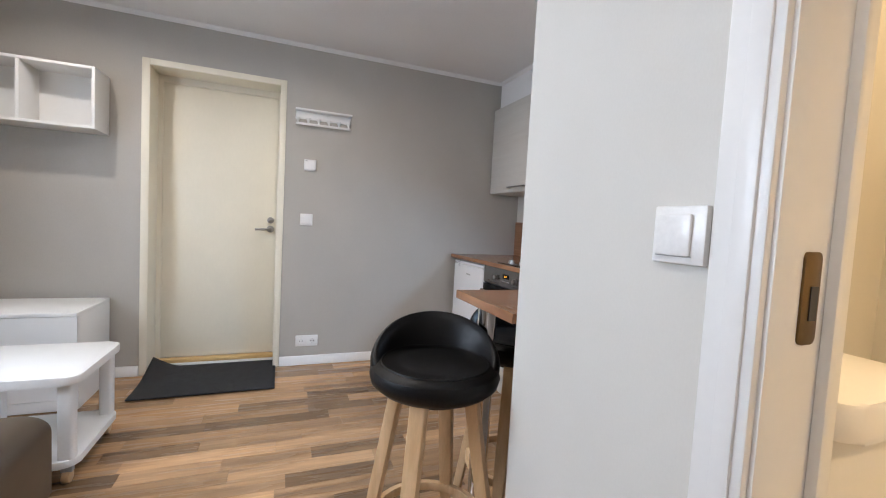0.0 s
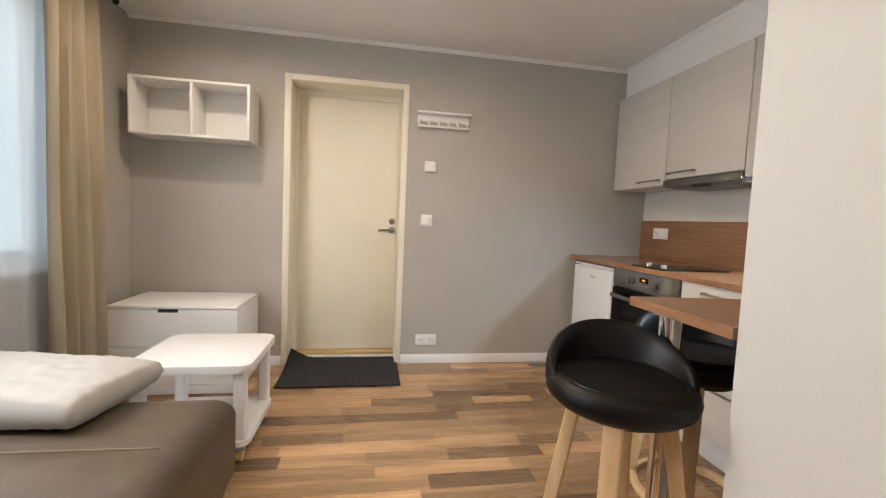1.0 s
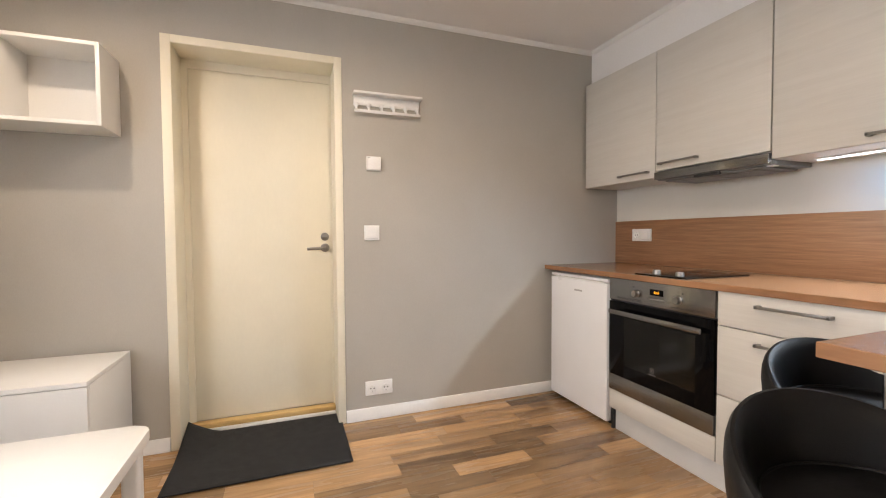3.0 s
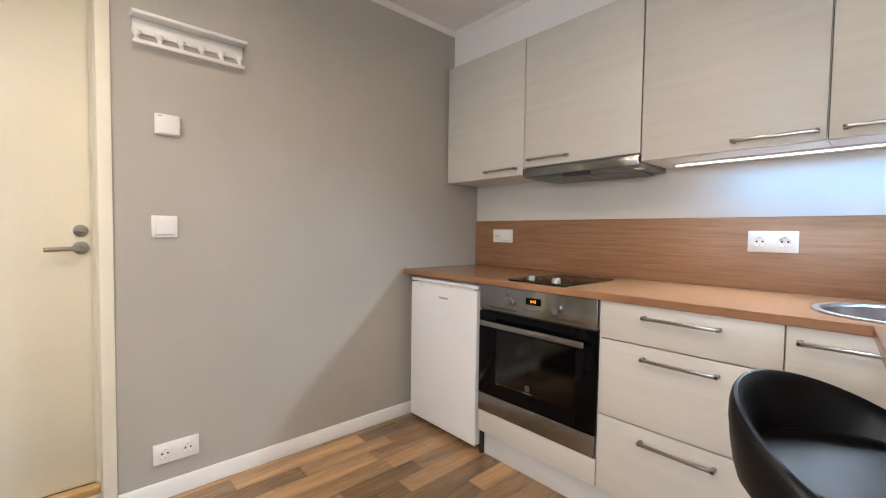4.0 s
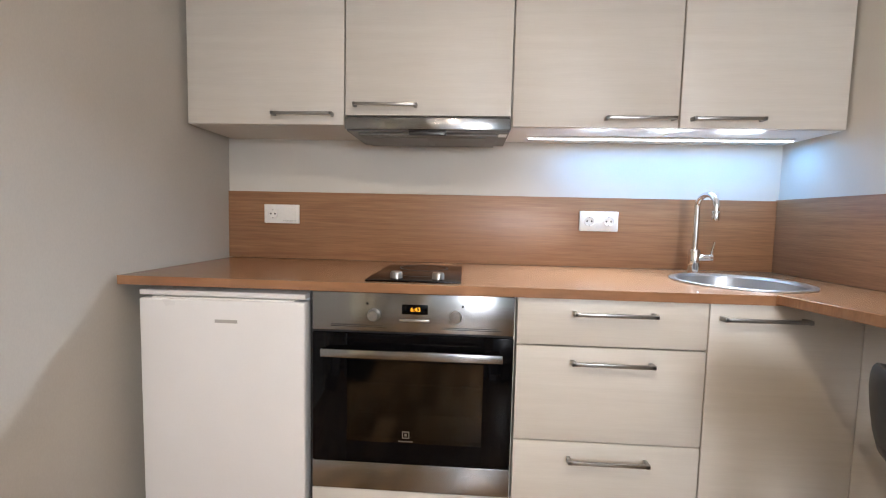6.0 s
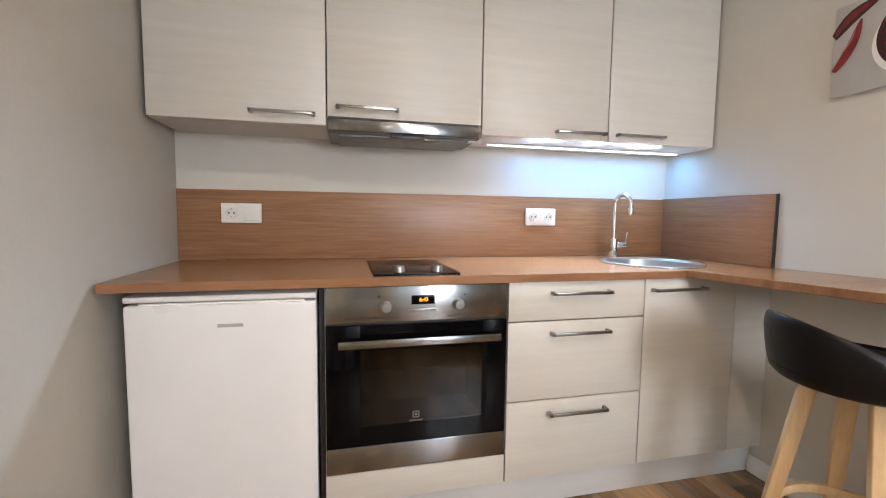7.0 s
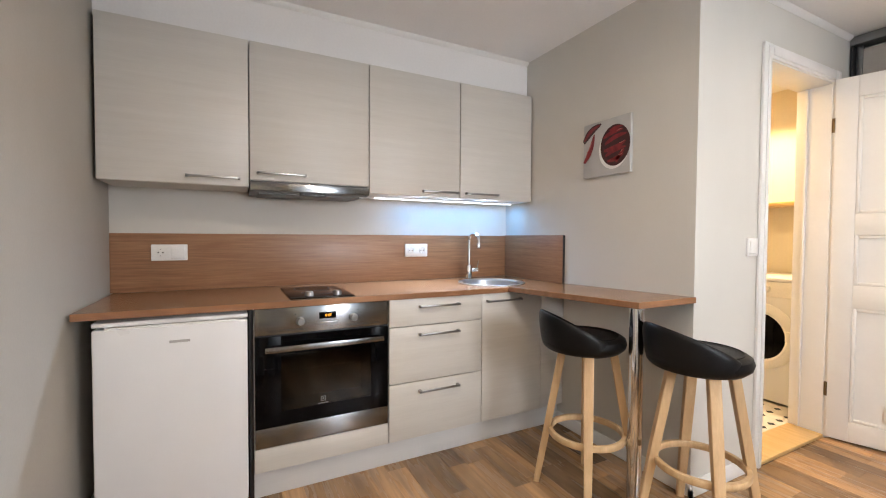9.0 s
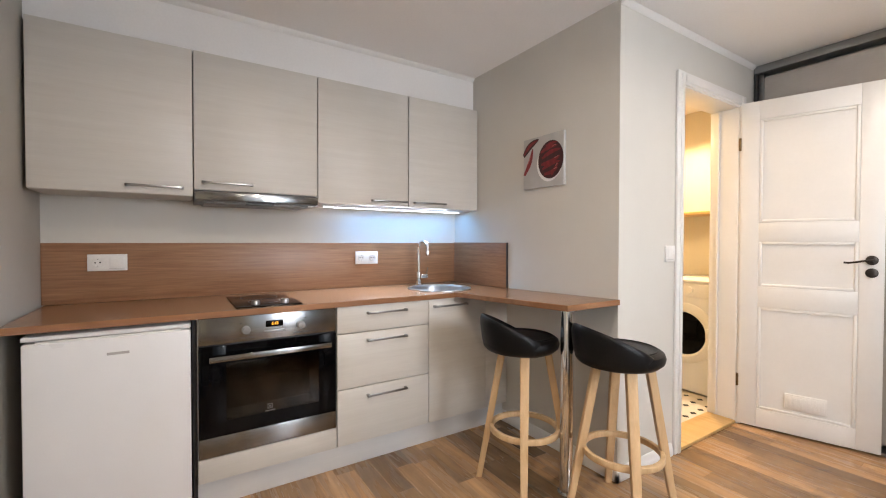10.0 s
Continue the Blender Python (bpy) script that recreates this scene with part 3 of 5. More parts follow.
curtain = solid("curtain", cloth(2.46, 2.88, 0.03, 2.27, WEST + 0.10, 4, 0.046, 4, 0.05), LINEN, "beige linen curtain gathered beside the window", "curtain")
curtain.modifiers.new("thickness", "SOLIDIFY").thickness = 0.002
sheer = solid("sheer_curtain", cloth(0.20, 2.58, 0.04, 2.27, WEST + 0.062, 16, 0.016, 9), SHEER, "thin white sheer curtain hanging before the window", "curtain")
rod = thing("curtain_rod", "black metal curtain rod above the window", "curtain rod", (WEST + 0.09, 1.5, 2.29))
part("rod", cylinder((WEST + 0.085, 0.1, 2.29), (WEST + 0.085, 3.02, 2.29), 0.009), BRONZE, rod)
part("finial", lathe([(0.001, -0.02), (0.012, -0.016), (0.018, 0), (0.012, 0.016), (0.001, 0.02)], (WEST + 0.085, 3.03, 2.29), 16), BRONZE, rod)
for y in (0.3, 2.95):
    part("bracket", cylinder((WEST + 0.001, y, 2.29), (WEST + 0.085, y, 2.29), 0.006), BRONZE, rod)

glow = material("daylight_backdrop", (0.02, 0.02, 0.02), 1.0, emit=(0.56, 0.83, 1.0), emit_power=2.0, bump=0.0)
solid("backdrop", box(WEST - 4.1, WEST - 4.0, -4.0, 12.0, -2.0, 8.0), glow, "pale bright daylight outside the window", "backdrop", "structure")

# ---- unseen ceiling lamps, their shape assumed ----
for lx, ly, watts in UNSEEN_CEILING_LAMPS:
    light = thing("ceiling_lamp", "unseen ceiling lamp, assumed small, round and flush with opal glass", "lamp", (lx, ly, TOP), "ceiling lamps")
    part("base", cylinder((lx, ly, TOP - 0.03), (lx, ly, TOP - 0.001), 0.075, seg=40, bevel=0.003), WHITE_PAINT, light)
    part("shade", lathe([(0.070, -0.03), (0.068, -0.048), (0.058, -0.066), (0.040, -0.074), (0.001, -0.076)], (lx, ly, TOP), 40), LAMP_GLOW, light)

# ---- kitchen: base units ----
FRONT, UFRONT, CT, CB = 1.39, 1.705, 0.872, 0.845
BAR_IN, BAR_OUT = 0.876, 0.896  # the bar rises a little towards its free end


def bar_handle(parent, x, y0, y1, z, vertical=False):
    """A slim bow handle on two feet."""
    b = box(x - 0.030, x - 0.022, y0, y1, z - 0.0055, z + 0.0055, 0.002)
    for y in (y0 + 0.006, y1 - 0.006):
        box(x - 0.030, x - 0.0005, y - 0.006, y + 0.006, z - 0.0065, z + 0.0065, 0.002, bm=b)
    return part("handle", b, NICKEL, parent, "slim satin metal bow handle")


drawers = thing("drawer_unit", "pale ash base unit with three drawers under the worktop", "cabinet", (1.7, 1.84, 0.0))
part("body", box(FRONT + 0.022, EAST - 0.004, 1.573, 2.107, 0.132, CB - 0.003), WHITE_LAM, drawers)
for z0, z1, h in ((0.7070, 0.8425, 0.803), (0.4215, 0.7020, 0.660), (0.132, 0.4165, 0.370)):
    front = part("drawer_front", box(FRONT, FRONT + 0.019, 1.5735, 2.1075, z0, z1, 0.0015), CABINET, drawers)
    bar_handle(front, FRONT, 1.72, 1.952, h)
sink_unit = thing("sink_unit", "pale ash corner base unit below the sink", "cabinet", (1.7, 1.3, 0.0))
part("body", box(FRONT + 0.022, EAST - 0.004, PART + 0.004, 1.569, 0.132, 0.66), WHITE_LAM, sink_unit)
front = part("door", box(FRONT, FRONT + 0.019, 1.156, 1.5695, 0.132, 0.8425, 0.0015), CABINET, sink_unit)
bar_handle(front, FRONT, 1.312, 1.545, 0.803)
part("filler", box(FRONT + 0.001, FRONT + 0.019, PART + 0.003, 1.153, 0.132, 0.8425, 0.001), CABINET, sink_unit)
oven_unit = thing("oven_housing", "pale ash housing with a drawer panel below the oven", "cabinet", (1.7, 2.41, 0.0))
b = box(FRONT + 0.022, EAST - 0.004, 2.111, 2.120, 0.132, CB - 0.003)
box(FRONT + 0.022, EAST - 0.004, 2.705, 2.714, 0.132, CB - 0.003, bm=b)
box(FRONT + 0.022, EAST - 0.004, 2.120, 2.705, 0.132, 0.22, bm=b)
part("body", b, WHITE_LAM, oven_unit)
part("panel", box(FRONT, FRONT + 0.019, 2.112, 2.714, 0.132, 0.234, 0.0015), CABINET, oven_unit)
solid("plinth", box(1.435, 1.45, PART + 0.003, 2.714, 0.001, 0.129, 0.001), PLINTH, "white laminate plinth board under the base units", "plinth")

# oven
oven = thing("oven", "built-in steel oven with black glass door and amber clock", "oven", (1.7, 2.41, 0.235))
OY0, OY1 = 2.1165, 2.7115
part("body", box(FRONT + 0.30, EAST - 0.03, OY0 + 0.01, OY1 - 0.01, 0.245, 0.835), CAVITY, oven)
b = box(FRONT + 0.02, FRONT + 0.30, OY0 + 0.01, OY0 + 0.05, 0.245, 0.835)
box(FRONT + 0.02, FRONT + 0.30, OY1 - 0.05, OY1 - 0.01, 0.245, 0.845, bm=b)
box(FRONT + 0.02, FRONT + 0.30, OY0 + 0.05, OY1 - 0.05, 0.245, 0.33, bm=b)
box(FRONT + 0.02, FRONT + 0.30, OY0 + 0.05, OY1 - 0.05, 0.70, 0.835, bm=b)
part("cavity", b, CAVITY, oven)
panel = part("control_panel", box(FRONT - 0.004, FRONT + 0.02, OY0, OY1, 0.7275, 0.8425, 0.002), STEEL, oven, "brushed steel control panel")
for y in (2.526, 2.287):
    knob = part("knob", lathe([(0.0185, 0), (0.0185, 0.003), (0.0165, 0.004), (0.0165, 0.018), (0.0145, 0.022), (0.001, 0.0225)], (0, 0, 0), 28), NICKEL, panel)
    knob.data.transform(Matrix.Translation(-oven.location).inverted())
    knob.data.transform(Matrix.Translation(Vector((FRONT - 0.004, y, 0.778)) - oven.location) @ Matrix.Rotation(radians(-90), 4, "Y"))
    side = 0.021 if y > 2.4 else -0.021
    part("indicator", cylinder((FRONT - 0.0035, y + side, 0.810), (FRONT - 0.0052, y + side, 0.810), 0.0036, seg=12), BLACK_PLASTIC, panel)
for y0, y1 in ((2.489, 2.655), (2.152, 2.324)):
    for z in (0.7405, 0.7455):
        part("panel_groove", box(FRONT - 0.0052, FRONT - 0.0035, y0 + (0.012 if z > 0.743 else 0), y1, z - 0.0007, z + 0.0007), CAVITY, panel)
display = part("display", box(FRONT - 0.0062, FRONT - 0.0038, 2.368, 2.444, 0.782, 0.811, 0.0008), BLACK_GLASS, panel, "black clock display")


def letters(text, size, m, mat, name, parent):
    data = bpy.data.curves.new(name, "FONT")
    data.body, data.size, data.align_x, data.align_y = text, size, "CENTER", "CENTER"
    data.extrude = 0.0004
    ob = new(name, data)
    me = bpy.data.meshes.new_from_object(ob.evaluated_get(bpy.context.evaluated_depsgraph_get()))
    bpy.data.objects.remove(ob)
    me.transform(Matrix.Translation(-root_of(parent).location) @ m)
    me.materials.clear()
    me.materials.append(mat)
    ob = new(name, me)
    ob.parent = parent
    return ob


FACE = Matrix(((0, 0, -1, 0), (-1, 0, 0, 0), (0, 1, 0, 0), (0, 0, 0, 1)))
letters("6:43", 0.0175, Matrix.Translation((FRONT - 0.0068, 2.404, 0.7965)) @ FACE, DIGITS, "clock_digits", display)
part("button_bar", box(FRONT - 0.0075, FRONT - 0.0035, 2.363, 2.451, 0.7605, 0.7675, 0.002), NICKEL, panel)
part("panel_gap", box(FRONT + 0.004, FRONT + 0.02, OY0, OY1, 0.7205, 0.727), BLACK_PLASTIC, oven)
WY0, WY1, WZ0, WZ1 = 2.202, 2.606, 0.390, 0.640
b = box(FRONT - 0.006, FRONT + 0.018, OY0, WY0, 0.326, 0.7195, 0.0015)
box(FRONT - 0.006, FRONT + 0.018, WY1, OY1, 0.326, 0.7195, 0.0015, bm=b)
box(FRONT - 0.0059, FRONT + 0.018, WY0, WY1, 0.326, WZ0, bm=b)
box(FRONT - 0.0059, FRONT + 0.018, WY0, WY1, WZ1, 0.7195, bm=b)
odoor = part("oven_door", b, BLACK_GLASS, oven, "black glass oven door")
part("pane", box(FRONT - 0.0056, FRONT - 0.002, WY0, WY1, WZ0, WZ1), OVEN_PANE, odoor, smooth=False)
part("kick_strip", box(FRONT - 0.006, FRONT + 0.018, OY0, OY1, 0.2385, 0.3245, 0.002), STEEL, odoor, "brushed steel lower strip")
b = box(FRONT - 0.048, FRONT - 0.034, 2.149, 2.674, 0.658, 0.683, 0.004)
for y in (2.165, 2.658):
    box(FRONT - 0.036, FRONT - 0.005, y - 0.01, y + 0.01, 0.662, 0.679, 0.002, bm=b)
part("handle", b, STEEL, odoor, "brushed steel bar handle")
b = bmesh.new()
for k in range(16):
    y = OY0 + 0.06 + k * (OY1 - OY0 - 0.12) / 15
    cylinder((FRONT + 0.04, y, 0.548), (FRONT + 0.29, y, 0.548), 0.0022, seg=6, bm=b)
for x in (FRONT + 0.04, FRONT + 0.28):
    cylinder((x, OY0 + 0.05, 0.5515), (x, OY1 - 0.05, 0.5515), 0.0032, seg=8, bm=b)
part("wire_rack", b, CHROME, oven)
for y0, y1, z0, z1 in ((2.416, 2.438, 0.405, 0.408), (2.416, 2.438, 0.424, 0.427), (2.416, 2.419, 0.408, 0.424), (2.435, 2.438, 0.408, 0.424), (2.423, 2.431, 0.412, 0.420), (2.405, 2.449, 0.394, 0.398)):
    part("maker_mark", box(FRONT - 0.0066, FRONT - 0.0058, y0, y1, z0, z1), DARK_STEEL, odoor)
rail = cylinder((FRONT + 0.03, 2.592, 0.40), (FRONT + 0.03, 2.592, 0.615), 0.0018, seg=8)
for z in (0.43, 0.46, 0.50, 0.555, 0.575):
    cylinder((FRONT + 0.03, 2.584, z), (FRONT + 0.03, 2.600, z), 0.0022, seg=8, bm=rail)
part("side_rail", rail, CHROME, oven)

# fridge
FY0, FY1 = 2.738, 3.255
fridge = thing("fridge", "white under-counter fridge beside the oven", "fridge", (1.7, 3.0, 0.0))
part("body", box(FRONT + 0.058, EAST - 0.05, FY0 + 0.002, FY1 - 0.002, 0.03, 0.811, 0.004), WHITE_ENAMEL, fridge)
fdoor = part("door", box(FRONT, FRONT + 0.052, FY0, FY1, 0.035, 0.803, 0.006, 3), WHITE_ENAMEL, fridge)
part("grip_strip", box(FRONT + 0.010, FRONT + 0.050, FY0 + 0.035, FY1 - 0.035, 0.797, 0.808, 0.002), WHITE_PLASTIC, fdoor, "pale recessed grip strip")
part("gasket", box(FRONT + 0.051, FRONT + 0.0585, FY0 + 0.01, FY1 - 0.01, 0.05, 0.79), GREY_PRINT_AND_SHADE, fdoor)
part("top_lid", box(FRONT + 0.004, EAST - 0.05, FY0 - 0.001, FY1 + 0.001, 0.812, 0.829, 0.003), WHITE_ENAMEL, fridge)
part("maker_mark", box(FRONT - 0.0012, FRONT + 0.0005, 2.945, 3.015, 0.734, 0.744), GREY_PRINT_AND_SHADE, fdoor, "small grey maker's mark")
for x in (FRONT + 0.08, EAST - 0.1):
    for y in (FY0 + 0.05, FY1 - 0.05):
        part("foot", cylinder((x, y, 0.0), (x, y, 0.032), 0.018, seg=14), BLACK_PLASTIC, fridge)
solid("end_panel", box(FRONT + 0.03, EAST - 0.01, 2.7155, 2.731, 0.001, CB - 0.003), BLACK_PLASTIC, "dark end panel between fridge and oven", "panel")

# worktop with a round hole for the sink
SX, SY, SR = 1.642, 1.343, 0.190
top = thing("worktop", "oak-pattern laminate worktop with breakfast bar", "worktop", (1.6, 1.8, CB))
HX0, HX1, HY0, HY1 = 1.376, EAST - 0.002, 1.12, 1.58
b = box(HX0, HX1, HY1, NORTH - 0.012, CB, CT)
box(HX0, HX1, PART + 0.002, HY0, CB, CT, bm=b)
angles = [2 * math.pi * k / 64 for k in range(64)]
for cx in (HX0, HX1):
    for cy in (HY0, HY1):
        angles.append(math.atan2(cy - SY, cx - SX) % (2 * math.pi))
angles.sort()
seg = len(angles)
ring_in, ring_out = [], []
for z in (CB, CT):
    ri, ro = [], []
    for k in range(seg):
        a = angles[k]
        c, s = math.cos(a), math.sin(a)
        ri.append(b.verts.new((SX + SR * c, SY + SR * s, z)))
        t = min(((HX1 if c > 0 else HX0) - SX) / c if abs(c) > 1e-6 else 9, ((HY1 if s > 0 else HY0) - SY) / s if abs(s) > 1e-6 else 9)
        ro.append(b.verts.new((SX + t * c, SY + t * s, z)))
    ring_in.append(ri)
    ring_out.append(ro)
for k in range(seg):
    j = (k + 1) % seg
    b.faces.new((ring_in[1][k], ring_in[1][j], ring_out[1][j], ring_out[1][k]))
    b.faces.new((ring_in[0][k], ring_out[0][k], ring_out[0][j], ring_in[0][j]))
    b.faces.new((ring_in[0][k], ring_in[0][j], ring_in[1][j], ring_in[1][k]))
    b.faces.new((ring_out[0][k], ring_out[1][k], ring_out[1][j], ring_out[0][j]))
part("counter", b, OAK_TOP, top, smooth=False)
BAR = [(0.576, PART + 0.002), (HX0, PART + 0.002), (HX0, 1.405), (0.580, 1.347)]
b = prism(BAR, CB, CT, 0.002)
for v in b.verts:
    v.co.z += BAR_IN - CT + (BAR_OUT - BAR_IN) * (HX0 - v.co.x) / (HX0 - BAR[0][0])
part("breakfast_bar", b, OAK_TOP, top, smooth=False)

# splashback
splash = thing("splashback", "oak-pattern laminate splashback panels along the worktop", "splashback", (1.99, 2.0, CT))
part("panel", box(EAST - 0.013, EAST - 0.001, PART + 0.014, NORTH - 0.002, CT + 0.001, 1.166, 0.001), OAK, splash)
part("panel", box(1.39, EAST - 0.002, PART + 0.001, PART + 0.013, CT + 0.001, 1.170, 0.001), OAK, splash)
part("end_strip", box(1.385, 1.39, PART + 0.001, PART + 0.0135, CT + 0.001, 1.170), BLACK_PLASTIC, splash)

# sink and tap
sink = thing("sink", "round stainless steel sink set in the worktop", "sink", (SX, SY, CT))
part("bowl", lathe([(0.207, 0.001), (0.207, 0.004), (0.200, 0.006), (0.188, 0.004), (0.182, -0.004), (0.18, -0.06), (0.165, -0.13), (0.12, -0.152), (0.035, -0.156), (0.001, -0.156)], (SX, SY, CT), 56), SINK_STEEL, sink)
part("drain", lathe([(0.034, -0.155), (0.034, -0.152), (0.02, -0.153), (0.001, -0.153)], (SX, SY, CT), 28), CHROME, sink)
part("overflow", box(SX + 0.155, SX + 0.172, SY - 0.01 + 0.06, SY + 0.03 + 0.06, CT - 0.055, CT - 0.04, 0.002), BLACK_PLASTIC, sink)
TX, TY = 1.874, 1.368
tap = thing("tap", "chrome gooseneck kitchen tap behind the sink", "tap", (TX, TY, CT))
part("base", cylinder((TX, TY, CT), (TX, TY, CT + 0.095), 0.020, seg=24, bevel=0.003), CHROME, tap)
arc = [(TX, TY, CT + 0.09), (TX, TY, CT + 0.247)]
for k in range(13):
    a = math.pi * k / 12
    arc.append((TX - 0.05 * (1 - math.cos(a)) * 0.95, TY - 0.05 * (1 - math.cos(a)) * 0.16, CT + 0.260 + 0.045 * math.sin(a)))
arc.append((arc[-1][0], arc[-1][1], CT + 0.227))
part("spout", tube(arc, 0.0105, 14), CHROME, tap)
part("nozzle", cylinder((arc[-1][0], arc[-1][1], CT + 0.207), (arc[-1][0], arc[-1][1], CT + 0.242), 0.013, seg=18, bevel=0.002), CHROME, tap)
part("lever", join(cylinder((TX, TY, CT + 0.06), (TX - 0.006, TY - 0.065, CT + 0.062), 0.016, seg=18, bevel=0.003), cylinder((TX - 0.006, TY - 0.058, CT + 0.062), (TX - 0.012, TY - 0.068, CT + 0.125), 0.0045, seg=10)), CHROME, tap)

# hob
hob = thing("hob", "black glass two-zone domino hob on the worktop", "hob", (1.6, 2.43, CT))
part("glass", box(1.410, 1.832, 2.274, 2.562, CT, CT + 0.006, 0.002), HOB_GLASS, hob)
for x, r in ((1.55, 0.075), (1.72, 0.09)):
    ring = lathe([(r, 0.0062), (r, 0.0066), (r - 0.003, 0.0066), (r - 0.003, 0.0062)], (x + 0.02, 2.418, CT), 48)
    part("zone_ring", ring, CAVITY, hob)
for y in (2.345, 2.475):
    part("knob", lathe([(0.019, 0.005), (0.019, 0.02), (0.016, 0.026), (0.001, 0.0265)], (1.462, y, CT), 24), NICKEL, hob)

# bar leg
PT = CB + BAR_OUT - CT - 0.0022
leg = thing("support_post", "chrome round post holding up the breakfast bar", "post", (0.655, 1.262, 0))
part("tube", cylinder((0.655, 1.262, 0.004), (0.655, 1.262, PT - 0.006), 0.030, seg=32), CHROME, leg)
part("foot_plate", cylinder((0.655, 1.262, 0.0), (0.655, 1.262, 0.012), 0.040, seg=32, bevel=0.003), CHROME, leg)
part("top_plate", cylinder((0.655, 1.262, PT - 0.008), (0.655, 1.262, PT - 0.0005), 0.048, seg=32), CHROME, leg)

# ---- wall cabinets and hood ----
YS = [3.306, 2.714, 2.113, 1.537, PART + 0.006]
HANDLES = [(2.753, 2.979, 1.430), (2.449, 2.68, 1.464), (1.555, 1.792, 1.424), (1.262, 1.502, 1.424)]
for k in range(4):
    y1, y0 = YS[k] - 0.0015, YS[k + 1] + 0.0015
    low = 1.429 if k == 1 else 1.394
    words = "pale ash wall cabinet above the extractor hood" if k == 1 else "pale ash wall cabinet with flat door and bow handle"
    unit = thing("wall_cabinet", words, "cabinet", (1.85, (y0 + y1) / 2, low), "wall cabinets")
    part("body", box(UFRONT + 0.021, EAST - 0.002, y0, y1, low, 2.1), WHITE_LAM if k else CABINET, unit)
    face = part("door", box(UFRONT, UFRONT + 0.019, y0 + 0.0015, y1 - 0.0015, low + 0.001, 2.1, 0.0015), CABINET, unit)
    a, c, z = HANDLES[k]
    bar_handle(face, UFRONT, a, c, z)
hood = thing("extractor_hood", "slim steel slide-out extractor hood under a cabinet", "extractor hood", (1.8, 2.41, 1.37))
part("front_strip", box(UFRONT - 0.012, UFRONT + 0.012, 2.116, 2.711, 1.380, 1.420, 0.002), STEEL, hood, "brushed steel front strip")
b = box(UFRONT + 0.012, EAST - 0.006, 2.118, 2.709, 1.375, 1.428, 0.002)
part("body", b, HOOD_GREY, hood)
part("underside", prism([(UFRONT + 0.03, 2.16), (EAST - 0.03, 2.16), (EAST - 0.03, 2.67), (UFRONT + 0.03, 2.67)], 1.3645, 1.375, 0.004), HOOD_GREY, hood)
for y0 in (2.20, 2.42):
    b = box(UFRONT + 0.06, EAST - 0.06, y0, y0 + 0.20, 1.3625, 1.3642)
    filt = part("grease_filter", b, HOOD_GREY, hood)
part("grip", box(UFRONT + 0.002, UFRONT + 0.02, 2.345, 2.48, 1.362, 1.378, 0.003), BLACK_PLASTIC, hood)
part("lamp_lens", box(UFRONT + 0.04, UFRONT + 0.075, 2.125, 2.155, 1.371, 1.3752), WHITE_PLASTIC, hood)
led = thing("led_strip", "lit cool white LED strip under the wall cabinets", "lamp", (1.885, 1.6, 1.39))
part("profile", box(1.862, 1.882, 1.03, 2.035, 1.387, 1.3935, 0.001), WHITE_PLASTIC, led)
part("diffuser", box(1.866, 1.878, 1.035, 2.03, 1.3825, 1.387, 0.001), LED_GLOW, led, "glowing diffuser")

# ---- wall fittings ----


